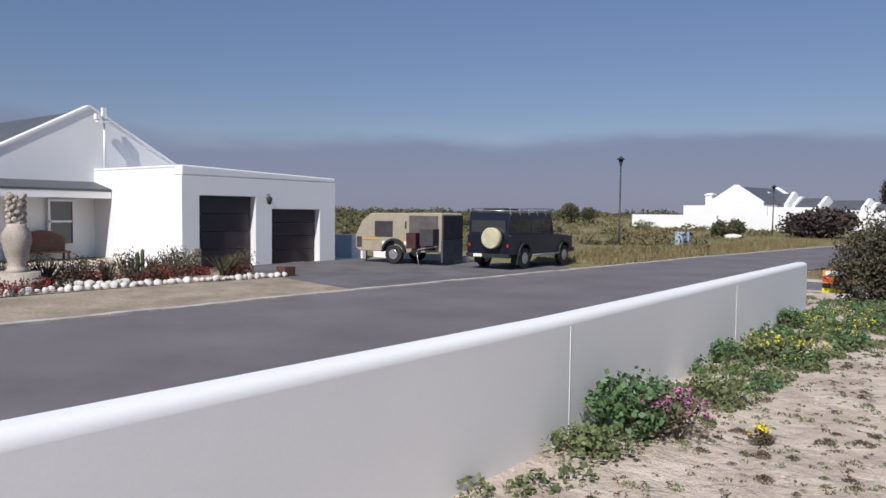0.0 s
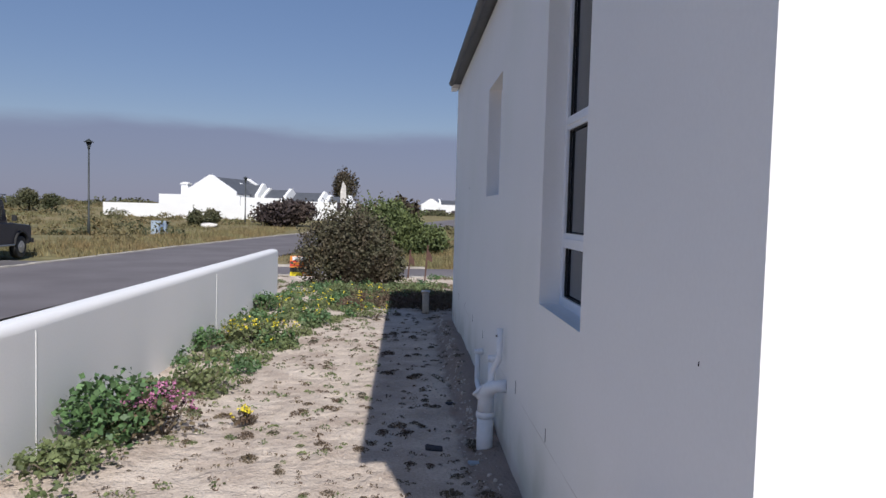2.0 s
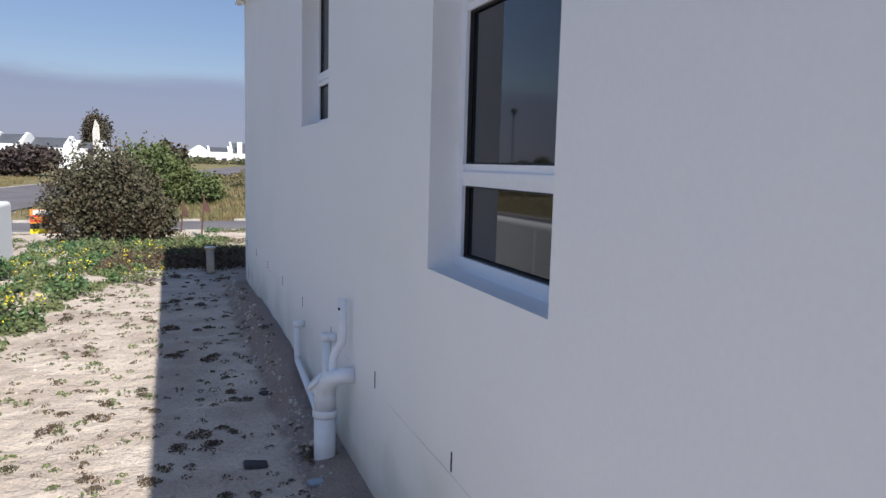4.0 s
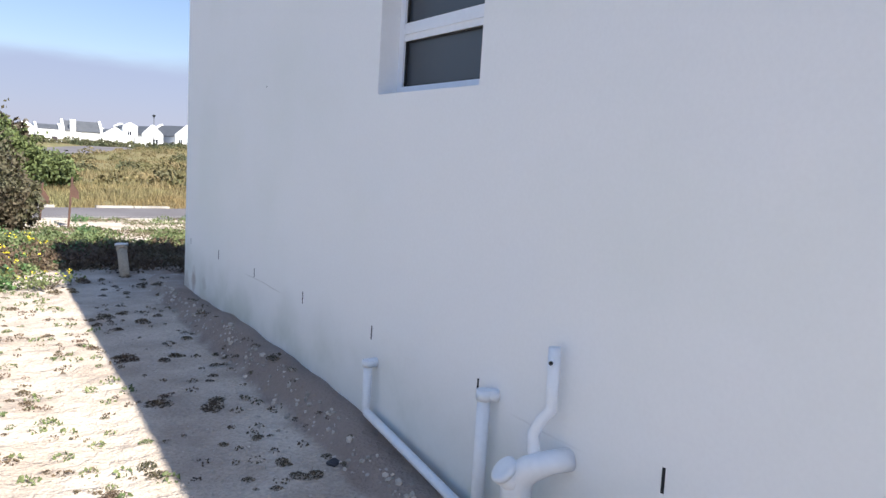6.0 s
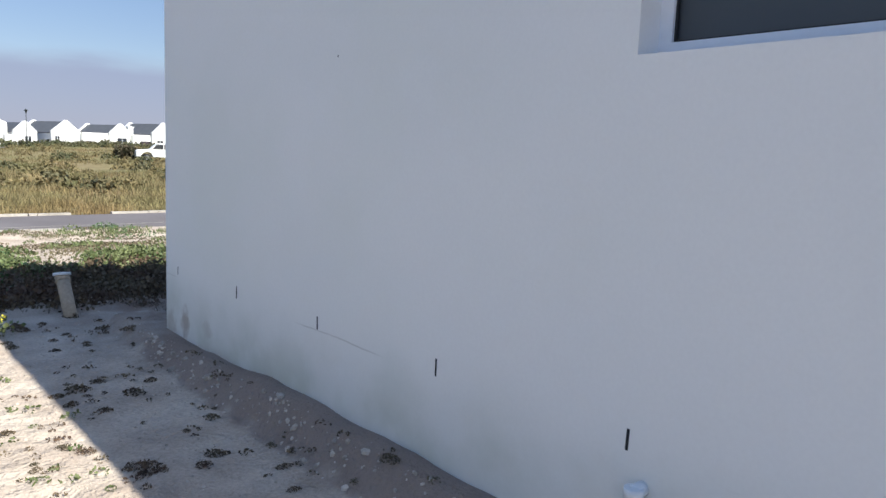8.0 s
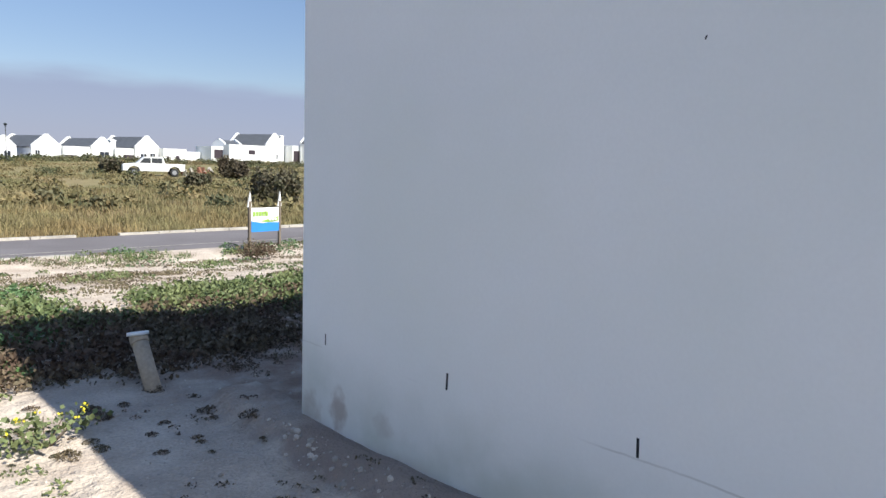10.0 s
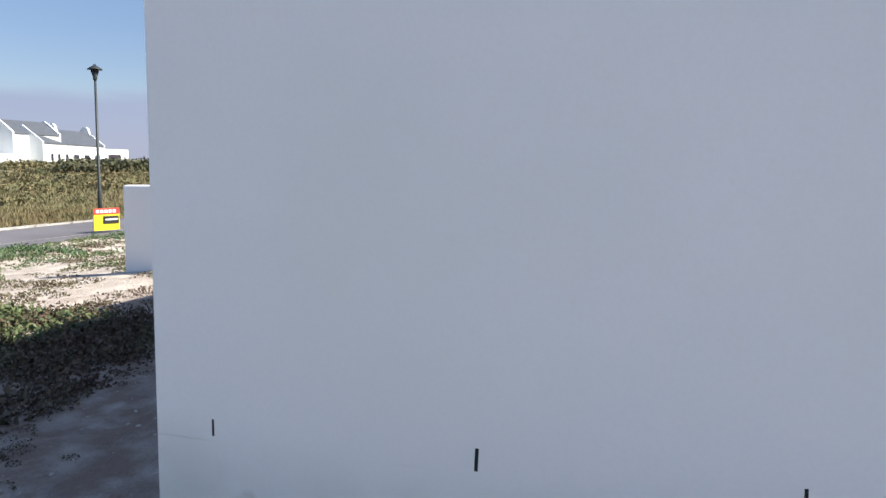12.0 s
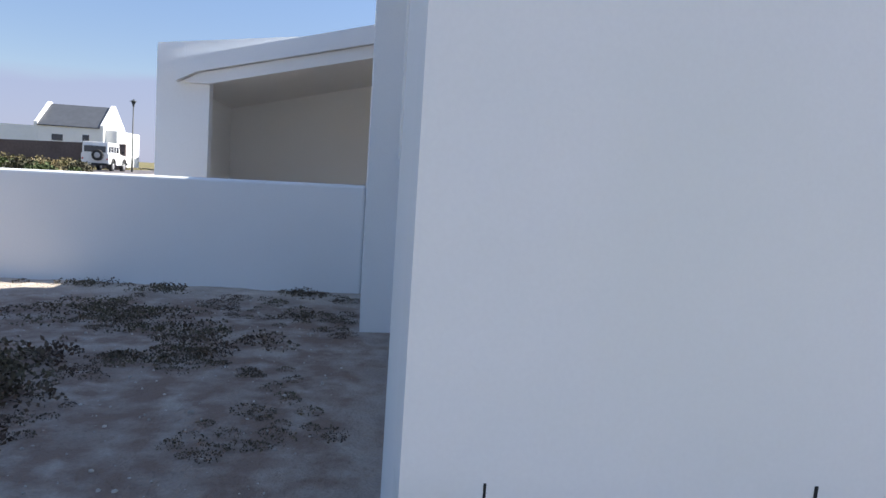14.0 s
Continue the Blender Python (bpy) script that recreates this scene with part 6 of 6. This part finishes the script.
# single small tufts on the sand
tuft_protos = []
for k in range(6):
    r = np.random.RandomState(200 + k)
    c = Cloud(200 + k)
    n = 150
    a = r.uniform(0, 6.28, n)
    rad = r.uniform(0, 1, n) ** 0.65 * 0.075
    c.quads(np.column_stack([rad * np.cos(a) * 1.3, rad * np.sin(a), (1 - rad / 0.08) * r.uniform(0.006, 0.05, n) + 0.004]), r.uniform(0.007, 0.017, n), 0.45, 1.7)
    c.blades(np.column_stack([rad * np.cos(a), rad * np.sin(a), np.zeros(n)])[:18], 0.045, 0.004, 0.6)
    tuft_protos.append((c.mesh(weed_dark), c.mesh(weed_green), c.mesh(olive)))
r = np.random.RandomState(300)
count = 0
for k in range(900):
    x, y = r.uniform(-1.3, 1.35), r.uniform(1.2, 11.6)
    if count >= 270:
        break
    if x < band_edge(y) - 0.15 or noise.noise((x * 1.5, y * 1.5, 20)) < -0.22:
        continue
    count += 1
    # in the house's shadow every tuft takes the dark tone, shade put into its colour
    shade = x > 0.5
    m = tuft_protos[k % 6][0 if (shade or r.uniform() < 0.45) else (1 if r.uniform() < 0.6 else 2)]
    ob = tagged(new("weed_tuft", m), "small weed tuft on sand, dark brown for dryness and for shade" if m in [t[0] for t in tuft_protos] else "small green weed tuft on sand", "weed", "weed tufts on the sandy plot")
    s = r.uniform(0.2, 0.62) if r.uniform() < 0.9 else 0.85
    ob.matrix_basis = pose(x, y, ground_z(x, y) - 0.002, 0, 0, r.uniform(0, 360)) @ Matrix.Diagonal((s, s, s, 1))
plot_weeds(210, 121, lambda x, y, r: y < heath_edge(x) + 0.3 and noise.noise((x * 1.0, y * 1.0, 30)) > 0.08, (1.7, 8.0, 10.4, 12.8), 0.085, 0.035, 0.009, 80, weed_dark, "weeds", "small dark weed tufts in the shade behind the house")

# pebbles and crumbs of shell on the sand
pebble = material("pebble", (0.46, 0.40, 0.34), 0.9, var=0.15, bump=0, island=0.28)
bm = bmesh.new()
bmesh.ops.create_icosphere(bm, subdivisions=1, radius=1)
ico_v = np.array([v.co for v in bm.verts])
ico_f = np.array([[v.index for v in f.verts] for f in bm.faces])
bm.free()


def pebbles(n, seed, keep, box_, lo, hi, mat, label):
    pts = scatter(n, seed, *box_, keep)
    r = np.random.RandomState(seed)
    s = r.uniform(lo, hi, (n, 1)) * (0.5 + r.uniform(size=(n, 1)) ** 3)
    v = (ico_v[None] * s[:, None] * r.uniform(0.6, 1.3, (n, 1, 3)) + np.column_stack([pts, gz(pts)])[:, None]).reshape(-1, 3)
    f = (ico_f[None] + (np.arange(n) * len(ico_v))[:, None, None]).reshape(-1, 3)
    me = bpy.data.meshes.new("pebbles")
    me.from_pydata(v.tolist(), [], f.tolist())
    me.materials.append(mat)
    return tagged(new("pebbles", me), label, "stones", "", "stuff")


pebbles(3800, 401, lambda x, y, r: True, (-1.45, 1.4, 1.0, 14), 0.003, 0.011, pebble, "small stones and shell crumbs strewn on the sand")
pebbles(1500, 403, lambda x, y, r: True, (1.5, 8.0, 10.4, 16), 0.004, 0.014, pebble, "small stones strewn on sand behind the house")
pebbles(500, 405, lambda x, y, r: 0.0 < x - 1.22 + 0.05 * noise.noise((0, y * 2, 0)) < 0.13, (1.1, 1.5, 1.6, 10.2), 0.006, 0.02, pebble, "line of rubble crumbs along the house wall")
dark_scrap = material("scrap_dark", (0.05, 0.045, 0.05), 0.8, var=0.2)
for k, (x, y, z, s, m) in enumerate(((1.02, 5.03, 0.01, 0.07, dark_scrap), (1.27, 4.72, 0.02, 0.05, bluegrey), (1.20, 6.1, 0.01, 0.05, dark_scrap))):
    bm = bmesh.new()
    bmesh.ops.create_cube(bm, size=1, matrix=Matrix.Diagonal((s * 1.7, s, s * 0.35, 1)))
    bevel(bm, s * 0.1, 1)
    ob = part("debris_piece", bm, m, None, "small flat scrap lying on the sand", "", "debris")
    ob.matrix_basis = pose(x, y, ground_z(x, y) + s * 0.1, 5, 8, 20 * k)

# ---- planting of the garden bed over the street ----
r = np.random.RandomState(500)
for k in range(52):
    y = 4.0 + 0.205 * k
    x = -17.3 - r.uniform(0, 1.6)
    kind = k % 4
    mat_ = (red_leaf, brown_bush, olive, brown_bush if k % 3 else red_leaf)[kind]
    lab = "grey-green aloe in a stone-edged bed" if mat_ is olive else ("low red succulent in a stone-edged bed" if mat_ is red_leaf else "brownish shrub in a stone-edged bed")
    b = thing("succulent" if kind in (0, 3) else "bed_shrub", lab, "plant", "plants in the garden bed")
    c = Cloud(510 + k)
    h = (0.30, 0.72, 0.62, 0.34)[kind] * r.uniform(0.8, 1.2)
    pp = lump_points(np.random.RandomState(520 + k), 350, (0.42, 0.42), h, 5, 0.3)
    if kind == 2:
        c.blades(np.column_stack([r.normal(size=(60, 2)) * 0.05, np.zeros(60)]), h, 0.05, 0.5)
    else:
        c.quads(pp, 0.045)
    new("leaves", c.mesh(mat_)).parent = b
    if kind in (0, 3):
        x += 0.55
    b.matrix_basis = pose(x, y, -0.39)
for k, (x, y, h) in enumerate(((-19.0, 11.6, 0.8), (-18.2, 14.3, 0.6))):
    b = thing("cactus", "upright green cactus and aloe clump in the bed", "plant", "cacti in the garden bed")
    bm = bmesh.new()
    for j in range(4):
        tube(bm, [(0.12 * j - 0.2, 0.1 * (j % 2), 0), (0.12 * j - 0.2, 0.1 * (j % 2), h * (0.6 + 0.12 * j)), (0.12 * j - 0.2, 0.1 * (j % 2), h * (0.66 + 0.12 * j))], [0.05, 0.055, 0.01], 8)
    part("stem", bm, green_bush, b)
    b.matrix_basis = pose(x, y, -0.4)
